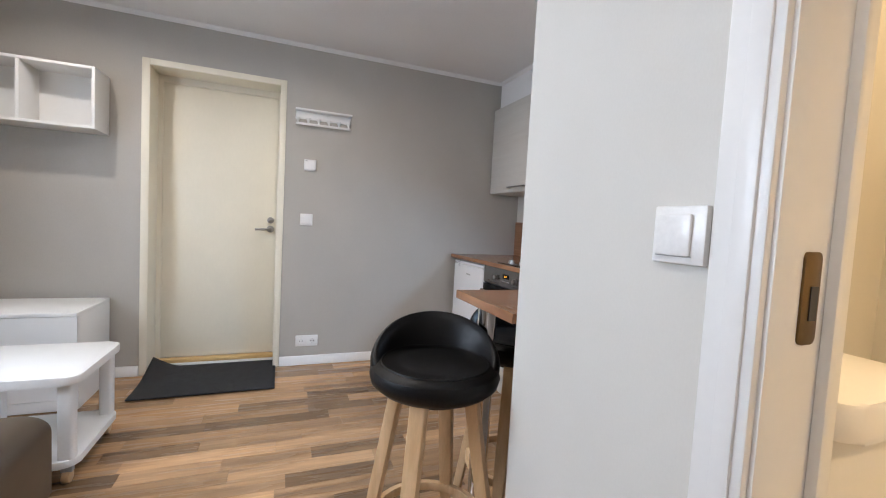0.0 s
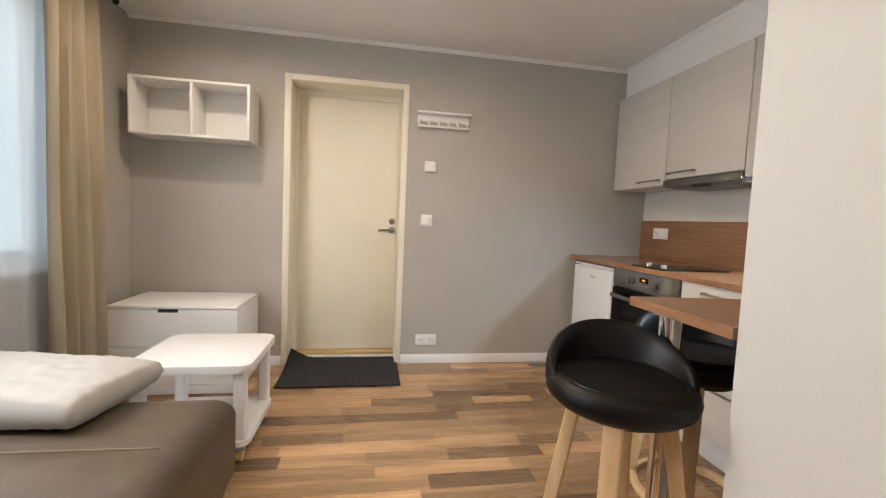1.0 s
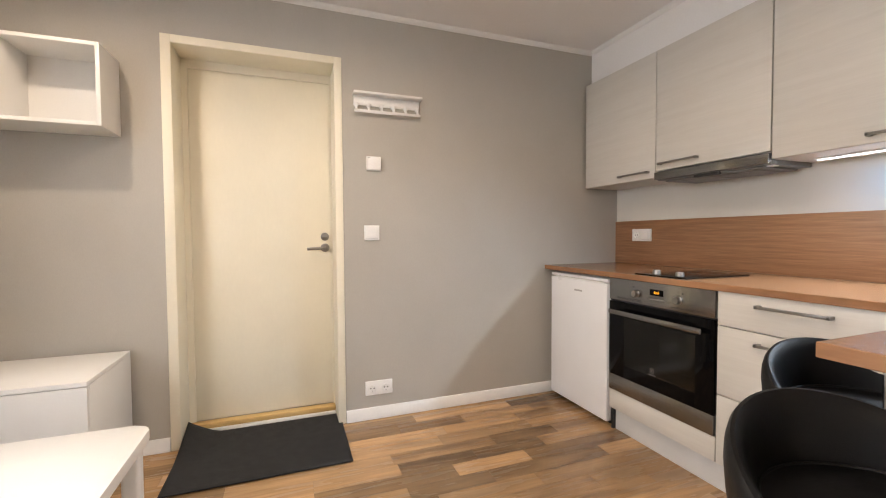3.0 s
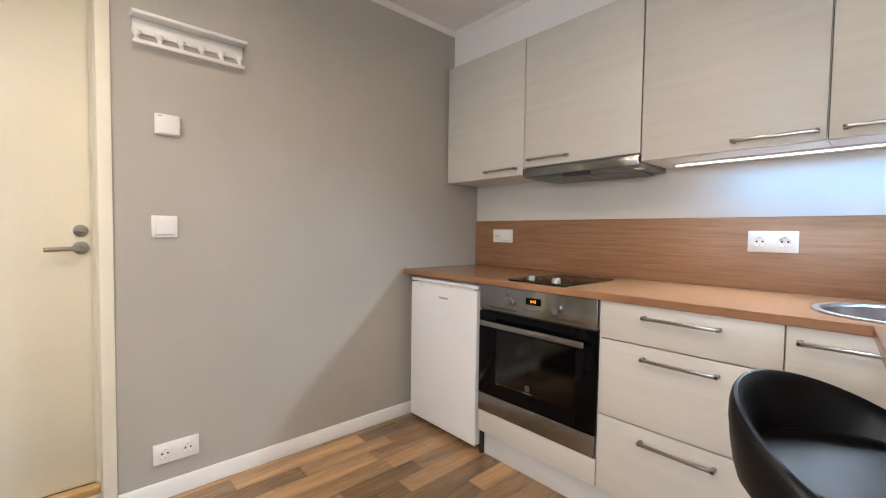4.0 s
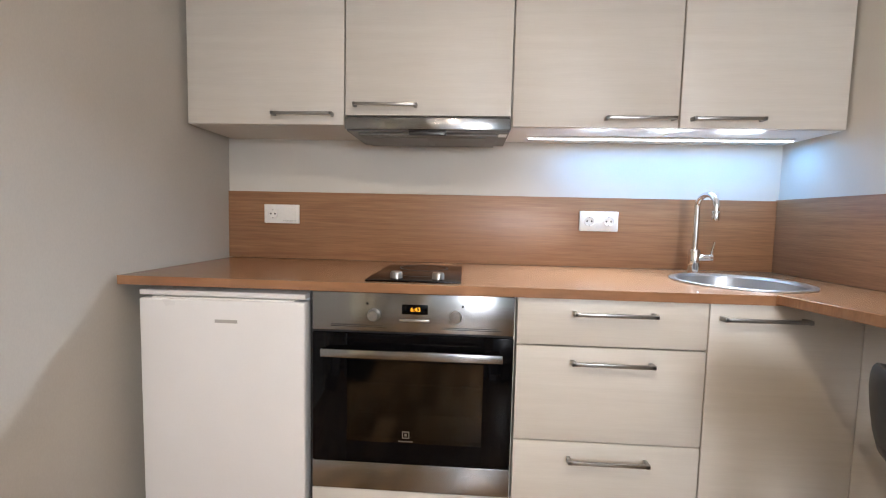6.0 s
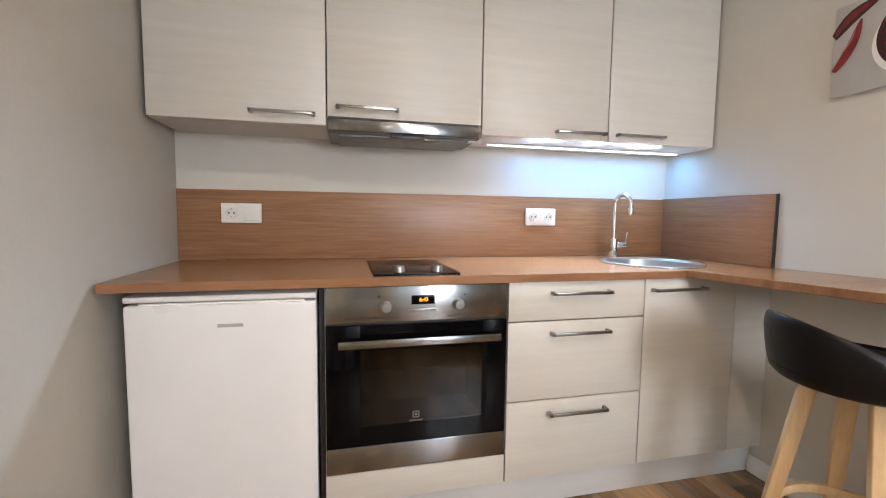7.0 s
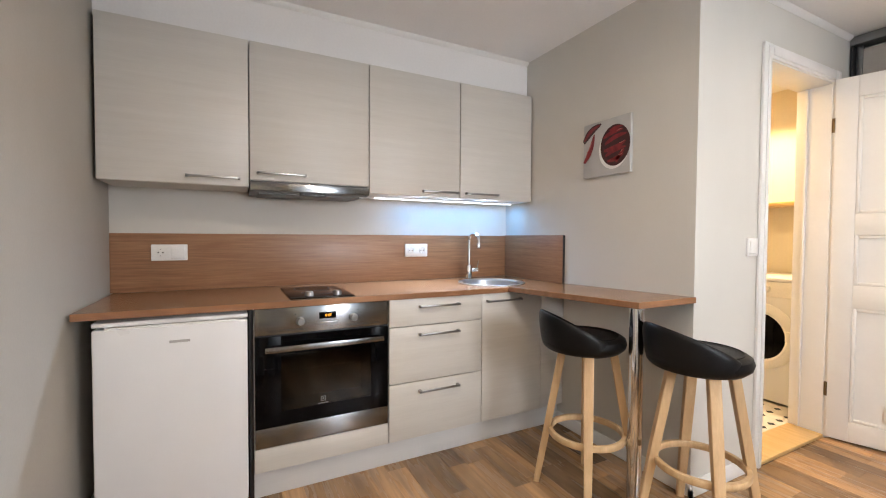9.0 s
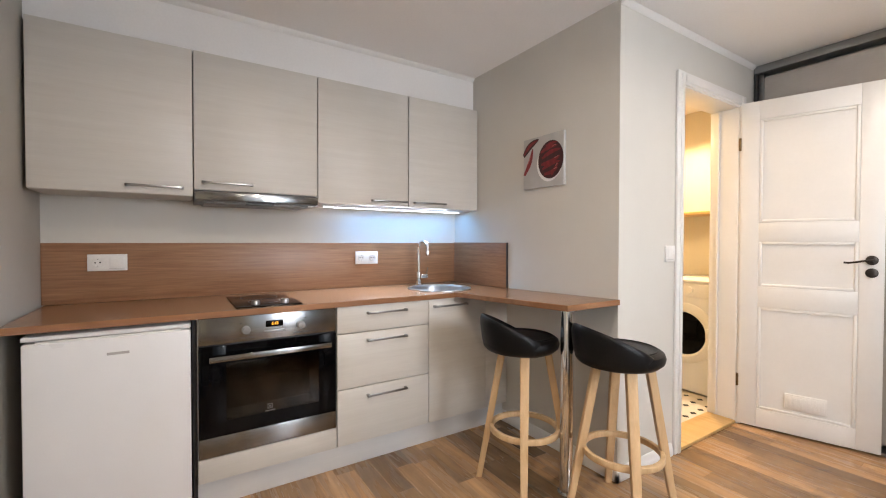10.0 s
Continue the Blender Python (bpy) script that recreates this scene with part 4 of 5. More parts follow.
def plate_on(name, label, category, face, a0, a1, z0, z1, parts, depth=0.012):
    """A wall plate. face: ('x', place, out) or ('y', place, out). parts: list of (kind, from, to) along the wall."""
    axis, at, out = face

    def slab(p0, p1, q0, q1, d0, d1, bevel=0.002):
        lo, hi = sorted((at + out * d0, at + out * d1))
        return box(lo, hi, p0, p1, q0, q1, bevel) if axis == "x" else box(p0, p1, lo, hi, q0, q1, bevel)

    mid = (at, (a0 + a1) / 2, z0) if axis == "x" else ((a0 + a1) / 2, at, z0)
    ob = thing(name, label, category, mid)
    part("plate", slab(a0, a1, z0, z1, 0.0005, depth, 0.003), WHITE_PLASTIC, ob)
    for kind, p0, p1 in parts:
        m = (p0 + p1) / 2
        zc, r = (z0 + z1) / 2, min(p1 - p0, z1 - z0) * 0.27
        if kind == "rocker":
            part("rocker", slab(p0 + 0.012, p1 - 0.012, z0 + 0.012, z1 - 0.012, depth, depth + 0.006, 0.003), WHITE_PLASTIC, ob)
            # grey strip standing in for the shadow along the rocker's lower edge
            part("shadow_gap", slab(p0 + 0.0115, p1 - 0.0115, z0 + 0.0105, z0 + 0.0125, depth - 0.001, depth + 0.0012, 0), GREY_PRINT_AND_SHADE, ob)
        elif kind == "socket":
            def spot(da, dz, rr, d0, d1):
                p = (at + out * d0, m + da, zc + dz) if axis == "x" else (m + da, at + out * d0, zc + dz)
                q = (at + out * d1, m + da, zc + dz) if axis == "x" else (m + da, at + out * d1, zc + dz)
                return cylinder(p, q, rr, seg=28)
            turn = Matrix.Rotation(radians(90 * out), 4, "Y") if axis == "x" else Matrix.Rotation(radians(-90 * out), 4, "X")
            place = (at + out * depth, m, zc) if axis == "x" else (m, at + out * depth, zc)
            rim = lathe([(r, -0.001), (r, 0.006), (r - 0.001, 0.0068), (r - 0.0028, 0.0068), (r - 0.0034, 0.006), (r - 0.0036, 0.0006), (0.001, 0.0006)], (0, 0, 0), 32)
            well = part("socket_well", spun(rim, Matrix.Translation(place) @ turn), WHITE_PLASTIC, ob)
            for s in (-1, 1):
                part("pin_hole", spot(s * 0.0095, 0, 0.0036, depth, depth + 0.0018), BLACK_PLASTIC, well)
                part("earth_clip", slab(m - 0.003, m + 0.003, zc + s * (r - 0.005) - 0.0015, zc + s * (r - 0.005) + 0.0015, depth, depth + 0.002, 0), NICKEL, well)
        elif kind == "cover":
            part("cover", slab(p0 + 0.004, p1 - 0.004, z0 + 0.004, z1 - 0.004, depth, depth + 0.010, 0.003), WHITE_PLASTIC, ob)
            part("tab", slab(p0 + 0.008, p0 + 0.022, z1 - 0.013, z1 - 0.009, depth + 0.0095, depth + 0.0105, 0), GREY_PRINT_AND_SHADE, ob)
    return ob


N = ("y", NORTH, -1)
plate_on("thermostat", "white square wall thermostat", "thermostat", N, 0.178, 0.263, 1.451, 1.532, [("cover", 0.178, 0.263)], 0.012)
plate_on("light_switch", "white wall light switch on the grey wall", "switch", N, 0.163, 0.250, 1.050, 1.136, [("rocker", 0.163, 0.250)])
plate_on("wall_socket", "white double wall socket near the floor", "socket", N, 0.158, 0.318, 0.144, 0.226, [("socket", 0.158, 0.238), ("socket", 0.238, 0.318)])
E_ = ("x", EAST - 0.013, -1)
plate_on("wall_socket", "white socket with switch on the splashback", "socket", E_, 2.996, 3.152, 1.028, 1.110, [("socket", 3.072, 3.152), ("rocker", 2.996, 3.078)])
plate_on("wall_socket", "white double socket on the splashback near the sink", "socket", E_, 1.630, 1.789, 1.025, 1.109, [("socket", 1.630, 1.7095), ("socket", 1.7095, 1.789)])
plate_on("light_switch", "white light switch beside the bathroom door", "switch", ("x", SIDE, -1), 0.491, 0.578, 1.070, 1.156, [("rocker", 0.499, 0.582)])

# coat rack
rack = thing("coat_rack", "white wooden wall rack with pegs and a narrow ledge", "coat rack", (0.3, NORTH, 1.77))
part("back_board", box(0.112, 0.498, NORTH - 0.010, NORTH - 0.001, 1.818, 1.870, 0.002), WHITE_PAINT, rack)
part("ledge", box(0.106, 0.504, NORTH - 0.062, NORTH - 0.001, 1.870, 1.884, 0.004), WHITE_PAINT, rack)
part("lower_rail", box(0.112, 0.498, NORTH - 0.040, NORTH - 0.026, 1.772, 1.788, 0.004), WHITE_PAINT, rack)
for k in range(6):
    x = 0.125 + k * 0.072
    b = cylinder((x, NORTH - 0.033, 1.784), (x, NORTH - 0.012, 1.806), 0.006, 0.008, seg=12)
    join(b, cylinder((x, NORTH - 0.012, 1.806), (x, NORTH - 0.006, 1.824), 0.008, 0.017, seg=12))
    part("peg", b, WHITE_PAINT, rack)

# open box shelf
BX0, BX1, BY, BZ0, BZ1 = -1.685, -0.985, 3.10, 1.553, 1.905
shelf = thing("wall_shelf", "white open box shelf with two empty compartments", "shelf", (-1.34, NORTH, BZ0))
part("side", box(BX0, BX0 + 0.016, BY, NORTH - 0.001, BZ0, BZ1, 0.001), WHITE_LAM, shelf)
part("side", box(BX1 - 0.016, BX1, BY, NORTH - 0.001, BZ0, BZ1, 0.001), WHITE_LAM, shelf)
part("divider", box(-1.338, -1.322, BY + 0.002, NORTH - 0.008, BZ0 + 0.016, BZ1 - 0.016, 0.001), WHITE_LAM, shelf)
part("bottom", box(BX0 + 0.016, BX1 - 0.016, BY, NORTH - 0.001, BZ0, BZ0 + 0.016, 0.001), WHITE_LAM, shelf)
part("top", box(BX0 + 0.016, BX1 - 0.016, BY, NORTH - 0.001, BZ1 - 0.016, BZ1, 0.001), WHITE_LAM, shelf)
part("back", box(BX0 + 0.016, BX1 - 0.016, NORTH - 0.008, NORTH - 0.003, BZ0 + 0.016, BZ1 - 0.016), WHITE_LAM, shelf)

# chest of drawers
CX0, CX1, CY0, CY1, CH = -1.665, -0.965, 2.83, 3.285, 0.535
chest = thing("chest_of_drawers", "low white chest with two drawers and slot grips", "chest", (-1.31, 3.05, 0))
b = box(CX0, CX0 + 0.018, CY0 + 0.021, CY1, 0.001, CH - 0.02, 0.001)
box(CX1 - 0.018, CX1, CY0 + 0.021, CY1, 0.001, CH - 0.02, 0.001, bm=b)
box(CX0 + 0.018, CX1 - 0.018, CY0 + 0.06, CY1, 0.001, 0.06, bm=b)
box(CX0 + 0.018, CX1 - 0.018, CY1 - 0.01, CY1, 0.06, CH - 0.02, bm=b)
part("body", b, WHITE_LAM, chest)
part("top", box(CX0, CX1, CY0, CY1, CH - 0.0195, CH, 0.002), WHITE_LAM, chest)
mid = (CX0 + CX1) / 2 - 0.03
for z0, z1 in ((0.295, CH - 0.022), (0.065, 0.291)):
    o = [(CX0 + 0.001, z0), (CX1 - 0.001, z0), (CX1 - 0.001, z1), (mid + 0.055, z1), (mid + 0.055, z1 - 0.02), (mid - 0.055, z1 - 0.02), (mid - 0.055, z1), (CX0 + 0.001, z1)]
    b = spun(prism(o, -CY0 - 0.02, -CY0), pose(0, 0, 0, 90))
    f = part("drawer_front", b, WHITE_LAM, chest, smooth=False)
    part("grip_slot", box(mid - 0.055, mid + 0.055, CY0 + 0.012, CY0 + 0.02, z1 - 0.02, z1), BLACK_PLASTIC, f)
part("base_strip", box(CX0 + 0.001, CX1 - 0.001, CY0 + 0.004, CY0 + 0.02, 0.004, 0.061, 0.001), WHITE_LAM, chest)

# side table on castors
TX0, TX1, TY0, TY1, TH = -1.19, -0.685, 2.06, 2.565, 0.445
table = thing("side_table", "white square side table with lower shelf on castors", "side table", (-0.94, 2.31, 0))
part("tabletop", prism(rounded(TX0, TX1, TY0, TY1, 0.055), TH - 0.036, TH, 0.005), WHITE_LAM, table)
part("shelf", prism(rounded(TX0 + 0.01, TX1 - 0.01, TY0 + 0.01, TY1 - 0.01, 0.055), 0.075, 0.105, 0.004), WHITE_LAM, table)
for x in (TX0 + 0.05, TX1 - 0.05):
    for y in (TY0 + 0.05, TY1 - 0.05):
        part("leg", prism(rounded(x - 0.026, x + 0.026, y - 0.026, y + 0.026, 0.012, 4), 0.1048, TH - 0.0358, 0), WHITE_LAM, table)
        c = part("castor", cylinder((x - 0.014, y, 0.026), (x + 0.014, y, 0.026), 0.026, seg=22, bevel=0.005), BEECH, table, "round castor wheel")
        part("fork", box(x - 0.02, x + 0.02, y - 0.012, y + 0.012, 0.046, 0.076, 0.003), GREY_PRINT_AND_SHADE, c)

# ---- sofa and pillow ----
sofa = thing("sofa_bed", "brown leather sofa bed without a visible backrest", "sofa", (-1.2, 0.8, 0))


def soft_block(x0, x1, y0, y1, z0, z1, r, crease=(), bulge=0.0, seed=1):
    """An upholstered block: rounded edges, soft swelling and shallow creases across it."""
    nx, ny = 60, 90
    bm = bmesh.new()

    def fall(d):
        return r - math.sqrt(max(r * r - max(r - d, 0) ** 2, 0)) if d < r else 0.0

    top = []
    for j in range(ny + 1):
        row = []
        for i in range(nx + 1):
            u, v = i / nx, j / ny
            # denser lines at the borders
            u = 0.5 - 0.5 * math.cos(math.pi * u)
            v = 0.5 - 0.5 * math.cos(math.pi * v)
            x, y = x0 + u * (x1 - x0), y0 + v * (y1 - y0)
            dx, dy = min(x - x0, x1 - x), min(y - y0, y1 - y)
            z = z1 - max(fall(dx), fall(dy)) + bulge * math.sin(math.pi * u) * math.sin(math.pi * v)
            for cy, depth, width in crease:
                z -= depth * math.exp(-((y - cy) / width) ** 2)
            z += 0.004 * noise.noise(Vector((x * 6, y * 4, seed)))
            if y < 1.42:
                z += 0.006 * noise.noise(Vector((x * 9 + y * 6, y * 5 - x * 3, seed + 5)))
            row.append(bm.verts.new((x, y, z)))
        top.append(row)
    for a, c in zip(top, top[1:]):
        for i in range(nx):
            bm.faces.new((a[i], a[i + 1], c[i + 1], c[i]))
    rim = top[0] + [row[-1] for row in top[1:]] + top[-1][-2::-1] + [row[0] for row in top[-2:0:-1]]
    low = [bm.verts.new((v.co.x, v.co.y, z0)) for v in rim]
    n = len(rim)
    for k in range(n):
        bm.faces.new((rim[k], low[k], low[(k + 1) % n], rim[(k + 1) % n]))
    bm.faces.new(low)
    return bm


CREASES = ((1.46, 0.012, 0.012), (0.75, 0.012, 0.012))
part("seat", soft_block(-1.74, -0.668, -0.24, 1.82, 0.13, 0.435, 0.09, CREASES, 0.012), LEATHER_BROWN, sofa)
for y in (1.446, 0.736):
    line = []
    for k in range(46):
        x = -1.66 + k * 0.0202
        u, v = (x + 1.74) / 1.085, (y + 0.24) / 2.06
        d = min(x + 1.74, -0.668 - x)
        drop = 0.09 - math.sqrt(max(0.09 ** 2 - max(0.09 - d, 0) ** 2, 0))
        z = 0.435 - drop + 0.012 * math.sin(math.pi * u) * math.sin(math.pi * v) - 0.012 * math.exp(-1.36)
        line.append((x, y, z + 0.004 * noise.noise(Vector((x * 6, y * 4, 1))) + 0.0012))
    part("seam", tube(line, 0.0022, 6), THREAD, sofa, "raised stitched seam")
part("base", box(-1.72, -0.69, -0.22, 1.79, 0.06, 0.135, 0.01), LEATHER_BROWN, sofa)
for x in (-1.66, -0.74):
    for y in (-0.16, 1.70):
        part("leg", cylinder((x, y, 0.0), (x, y, 0.062), 0.018, 0.022, seg=16), BLACK_PLASTIC, sofa)


def pillow_mesh(w, d, h):
    bm = bmesh.new()
    n = 44
    sheets = []
    for s in (1, -1):
        grid = []
        for j in range(n + 1):
            row = []
            for i in range(n + 1):
                u, v = 2 * i / n - 1, 2 * j / n - 1
                body = max((1 - abs(u) ** 5) * (1 - abs(v) ** 5), 0) ** 0.24
                pull = 1 - 0.035 * (1 - abs(v) ** 2) * abs(u) ** 3
                pully = 1 - 0.04 * (1 - abs(u) ** 2) * abs(v) ** 3
                wr = (0.006 * noise.noise(Vector((u * 2.2 + 4, v * 2.2, s))) + 0.005 * noise.noise(Vector((u * 6 + v * 3, v * 4 - u * 2, s + 3))) + 0.006 * noise.noise(Vector((u * 13 - v * 5, v * 7 + u * 6, s + 8))) * (u * u + v * v)) * body
                corner = 1 - 0.045 * (u * v) ** 4
                row.append((u * w / 2 * pull * corner, v * d / 2 * pully * corner, s * h / 2 * body * (1.0 if s > 0 else 0.85) + wr))
            grid.append(row)
        sheets.append(grid)
    top = [[bm.verts.new(p) for p in row] for row in sheets[0]]
    low = [[top[j][i] if i in (0, n) or j in (0, n) else bm.verts.new(sheets[1][j][i]) for i in range(n + 1)] for j in range(n + 1)]
    for g, flip in ((top, False), (low, True)):
        for j in range(n):
            for i in range(n):
                f = (g[j][i], g[j][i + 1], g[j + 1][i + 1], g[j + 1][i])
                bm.faces.new(f[::-1] if flip else f)
    return bm


pil = solid("pillow", pillow_mesh(0.71, 0.44, 0.126), COTTON, "white cotton pillow lying on the leather sofa bed", "pillow")
for e in pil.data.edges:
    e.use_edge_sharp = False
pil.matrix_world = pose(-1.318, 1.757, 0.494, -1.5, 1, -7)

# ---- bar stools ----


def stool():
    """A beech-legged stool with a low wrapped back; its back points to +y."""
    ob = thing("bar_stool", "black leatherette bar stool with beech legs and low curved back", "stool", (0, 0, 0), "stools at the breakfast bar")
    zb, LEGS = 0.644, -0.022
    part("seat", lathe([(0.001, zb), (0.12, zb), (0.160, zb + 0.008), (0.180, zb + 0.026), (0.185, zb + 0.046), (0.179, zb + 0.064), (0.163, zb + 0.075), (0.149, zb + 0.077), (0.141, zb + 0.074), (0.10, zb + 0.079), (0.05, zb + 0.081), (0.001, zb + 0.0815)], (0, 0, 0), 56), LEATHER_BLACK, ob)
    bm = bmesh.new()
    n, m = 52, 18
    rings = []
    for i in range(n + 1):
        a = radians(-118 + 236 * i / n)
        f = min(max((math.cos(a) + 0.40) / 1.40, 0), 1) ** 0.95
        g = min(f * 3, 1)
        h = 0.128 * f
        ring = []
        for k in range(m):
            t = 2 * math.pi * k / m
            cz, cx = math.sin(t), math.cos(t)
            up = 0.5 + 0.5 * (abs(cz) ** 0.7) * (1 if cz > 0 else -1)
            z = zb + 0.010 + up * (0.044 + h)
            rad = 0.160 + 0.008 * g + cx * (0.013 + 0.008 * g) * (1 - 0.25 * up) + 0.020 * up * f - 0.006 * (1 - up)
            ring.append(bm.verts.new((rad * math.sin(a), rad * math.cos(a), z)))
        rings.append(ring)
    for a, c in zip(rings, rings[1:]):
        for k in range(m):
            bm.faces.new((a[k], a[(k + 1) % m], c[(k + 1) % m], c[k]))
    bm.faces.new(rings[0][::-1])
    bm.faces.new(rings[-1])
    part("backrest", bm, LEATHER_BLACK, ob)
    part("piping", tube([(0.152 * math.cos(2 * math.pi * k / 48), 0.152 * math.sin(2 * math.pi * k / 48), zb + 0.077) for k in range(49)], 0.003, 6), LEATHER_BLACK, ob)
    for k in range(4):
        a = radians(70 + 90 * k)
        top_r, low_r = 0.108, 0.222
        bm = bmesh.new()
        d = Vector((math.cos(a), math.sin(a), 0))
        e = Vector((-math.sin(a), math.cos(a), 0))
        lv = []
        for f in (0.0, 0.5, 1.0):
            r = top_r + (low_r - top_r) * f
            wd, th = 0.022 - 0.007 * f, 0.018 - 0.004 * f
            c = d * r + Vector((0, LEGS, zb + 0.004 - (zb + 0.004) * f))
            lv.append([bm.verts.new(c + d * th * p + e * wd * q) for p, q in ((1, 1), (-1, 1), (-1, -1), (1, -1))])
        for u, v in zip(lv, lv[1:]):
            for j in range(4):
                bm.faces.new((u[j], u[(j + 1) % 4], v[(j + 1) % 4], v[j]))
        bm.faces.new(lv[0])
        bm.faces.new(lv[-1][::-1])
        side = [g for g in bm.edges if abs(g.verts[0].co.z - g.verts[1].co.z) > 0.1]
        bmesh.ops.bevel(bm, geom=side, offset=0.006, segments=3, profile=0.5, affect="EDGES")
        limb = part("leg", bm, BEECH, ob)
        rr = 0.152
        p = d * (rr + 0.028) + Vector((0, LEGS, 0.265))
        part("screw", cylinder(p, p + d * 0.006, 0.006, seg=10), NICKEL, limb)
    part("foot_ring", lathe([(0.152, 0.252), (0.168, 0.252), (0.170, 0.256), (0.170, 0.274), (0.168, 0.278), (0.152, 0.278), (0.150, 0.274), (0.150, 0.256), (0.152, 0.252)], (0, LEGS, 0), 56), BEECH, ob)
    part("mount_plate", cylinder((0, LEGS, zb - 0.012), (0, LEGS, zb + 0.002), 0.10, seg=28), BLACK_PLASTIC, ob)
    return ob


STOOL_A, STOOL_B = pose(0.848, 1.372, 0, 0, 0, -24), pose(0.450, 1.172, 0, 0, 0, -20)
one = stool()
copy_thing(one, STOOL_B)
one.matrix_basis = STOOL_A

# ---- door mat ----
bm = bmesh.new()
nx, ny = 40, 24
grid = []
for j in range(ny + 1):
    row = []
    for i in range(nx + 1):
        u, v = i / nx, j / ny
        x, y = -0.768 + u * 0.793, 2.885 + v * 0.565
        lift = 0.075 * max(0, 1 - math.hypot((x + 0.768) / 0.16, (y - 3.45) / 0.34)) ** 1.4
        row.append(bm.verts.new((x, y, 0.006 + lift)))
    grid.append(row)
for a, c in zip(grid, grid[1:]):
    for i in range(nx):
        bm.faces.new((a[i], a[i + 1], c[i + 1], c[i]))
mat_ob = solid("door_mat", bm, RUBBER_MAT, "thin black door mat with one curled corner", "mat")
sol = mat_ob.modifiers.new("thickness", "SOLIDIFY")
sol.thickness, sol.offset = 0.005, -1

# ---- picture ----
pic = thing("canvas_print", "square canvas print of red chillies in a bowl", "picture", (1.08, PART, 1.49))
part("canvas", box(0.914, 1.226, PART + 0.001, PART + 0.02, 1.491, 1.790, 0.002), CANVAS, pic)
PX, PZ, PYF = 1.070, 1.642, PART + 0.0204


def flat(points, layer):
    """A flat painted shape on the canvas, from (across, up) places as seen from the room."""
    bm = bmesh.new()
    bm.faces.new([bm.verts.new((PX - a, PYF + 0.0004 * layer, PZ + h)) for a, h in points])
    return bm


def oval(cx, cz, rx, rz, turn=0.0, n=40):
    out = []
    for k in range(n):
        a = 2 * math.pi * k / n
        x, z = rx * math.cos(a), rz * math.sin(a)
        out.append((cx + x * math.cos(turn) - z * math.sin(turn), cz + x * math.sin(turn) + z * math.cos(turn)))
    return out


def pod(x0, z0, x1, z1, w, bend):
    n, left, right = 14, [], []
    for k in range(n + 1):
        f = k / n
        x, z = x0 + (x1 - x0) * f, z0 + (z1 - z0) * f
        d = Vector((x1 - x0, z1 - z0)).normalized()
        o = Vector((-d.y, d.x))
        c = Vector((x, z)) + o * bend * math.sin(math.pi * f)
        wd = w * (math.sin(math.pi * (0.12 + 0.86 * f)) ** 0.6)
        left.append(tuple(c + o * wd))
        right.append(tuple(c - o * wd))
    return left + right[::-1]


PALE_RED = material("pale_gloss_red", (0.50, 0.16, 0.14), 0.4, var=0.1, bump=0.0)
part("painted_bowl", flat(oval(0.052, -0.016, 0.096, 0.106), 1), WHITE_PLASTIC, pic)
part("painted_filling", flat(oval(0.061, 0.001, 0.0945, 0.108), 2), CHILLI_DARK, pic)
SET = ((-0.075, 0.05, 0.05, 0.075, 0.011, 0.008), (-0.065, 0.015, 0.075, 0.05, 0.012, 0.010), (-0.07, -0.02, 0.07, 0.012, 0.013, -0.008),
       (-0.06, -0.048, 0.07, -0.018, 0.012, 0.009), (-0.045, -0.078, 0.055, -0.052, 0.011, -0.006), (-0.035, 0.082, 0.05, 0.092, 0.008, 0.004), (0.01, -0.09, 0.06, -0.03, 0.009, 0.006))
for n_, (x0, z0, x1, z1, w, bend) in enumerate(SET):
    part("painted_chilli", flat(pod(0.061 + x0, z0, 0.061 + x1, z1, w, bend), 3 + n_ % 2), CHILLI, pic)
    if n_ % 2 == 0:
        part("painted_gloss", flat(pod(0.061 + x0 * 0.2 + x1 * 0.6, z0 * 0.3 + z1 * 0.7 + 0.004, 0.061 + x1 * 0.9, z1 + 0.003, 0.0022, bend * 0.3), 5), PALE_RED, pic)
part("painted_chilli", flat(pod(-0.155, 0.052, -0.032, 0.132, 0.021, 0.014), 1), CHILLI_DARK, pic)
part("painted_chilli", flat(pod(-0.150, 0.060, -0.040, 0.128, 0.010, 0.014), 2), CHILLI, pic)
part("painted_chilli", flat(pod(-0.148, -0.065, -0.078, 0.085, 0.015, -0.012), 3), CHILLI, pic)
part("painted_gloss", flat(pod(-0.128, -0.01, -0.092, 0.055, 0.003, -0.004), 4), PALE_RED, pic)

# ---- bathroom seen through the doorway ----
BS, BN, BW = -1.16, PART - 0.1, SIDE + 0.155
solid("bath_wall_south", box(SIDE, EAST, BS - 0.1, BS, 0, TOP), CREAM_WALL, "cream bathroom wall behind the washing machine", "wall", "structure")
solid("bath_wall_west", box(SIDE + 0.0, BW, BS, -0.621, 0, TOP), CREAM_WALL, "cream bathroom wall beside the doorway", "wall", "structure")
bath_floor = solid("bath_floor", box(SIDE + 0.02, EAST, BS, BN, -0.1, 0.010), GROUT, "white bathroom floor tiles with small black dots", "floor", "structure", smooth=False)
washer = thing("washing_machine", "white front-loading washing machine in the bathroom", "washing machine", (1.04, -0.82, 0.016))
WX0, WX1, WYF = 0.745, 1.335, -0.52
part("body", box(WX0, WX1, -1.12, WYF, 0.03, 0.862, 0.008, 3), WHITE_ENAMEL, washer)
part("top", box(WX0 - 0.002, WX1 + 0.002, -1.12, WYF + 0.004, 0.864, 0.885, 0.005), WHITE_ENAMEL, washer)
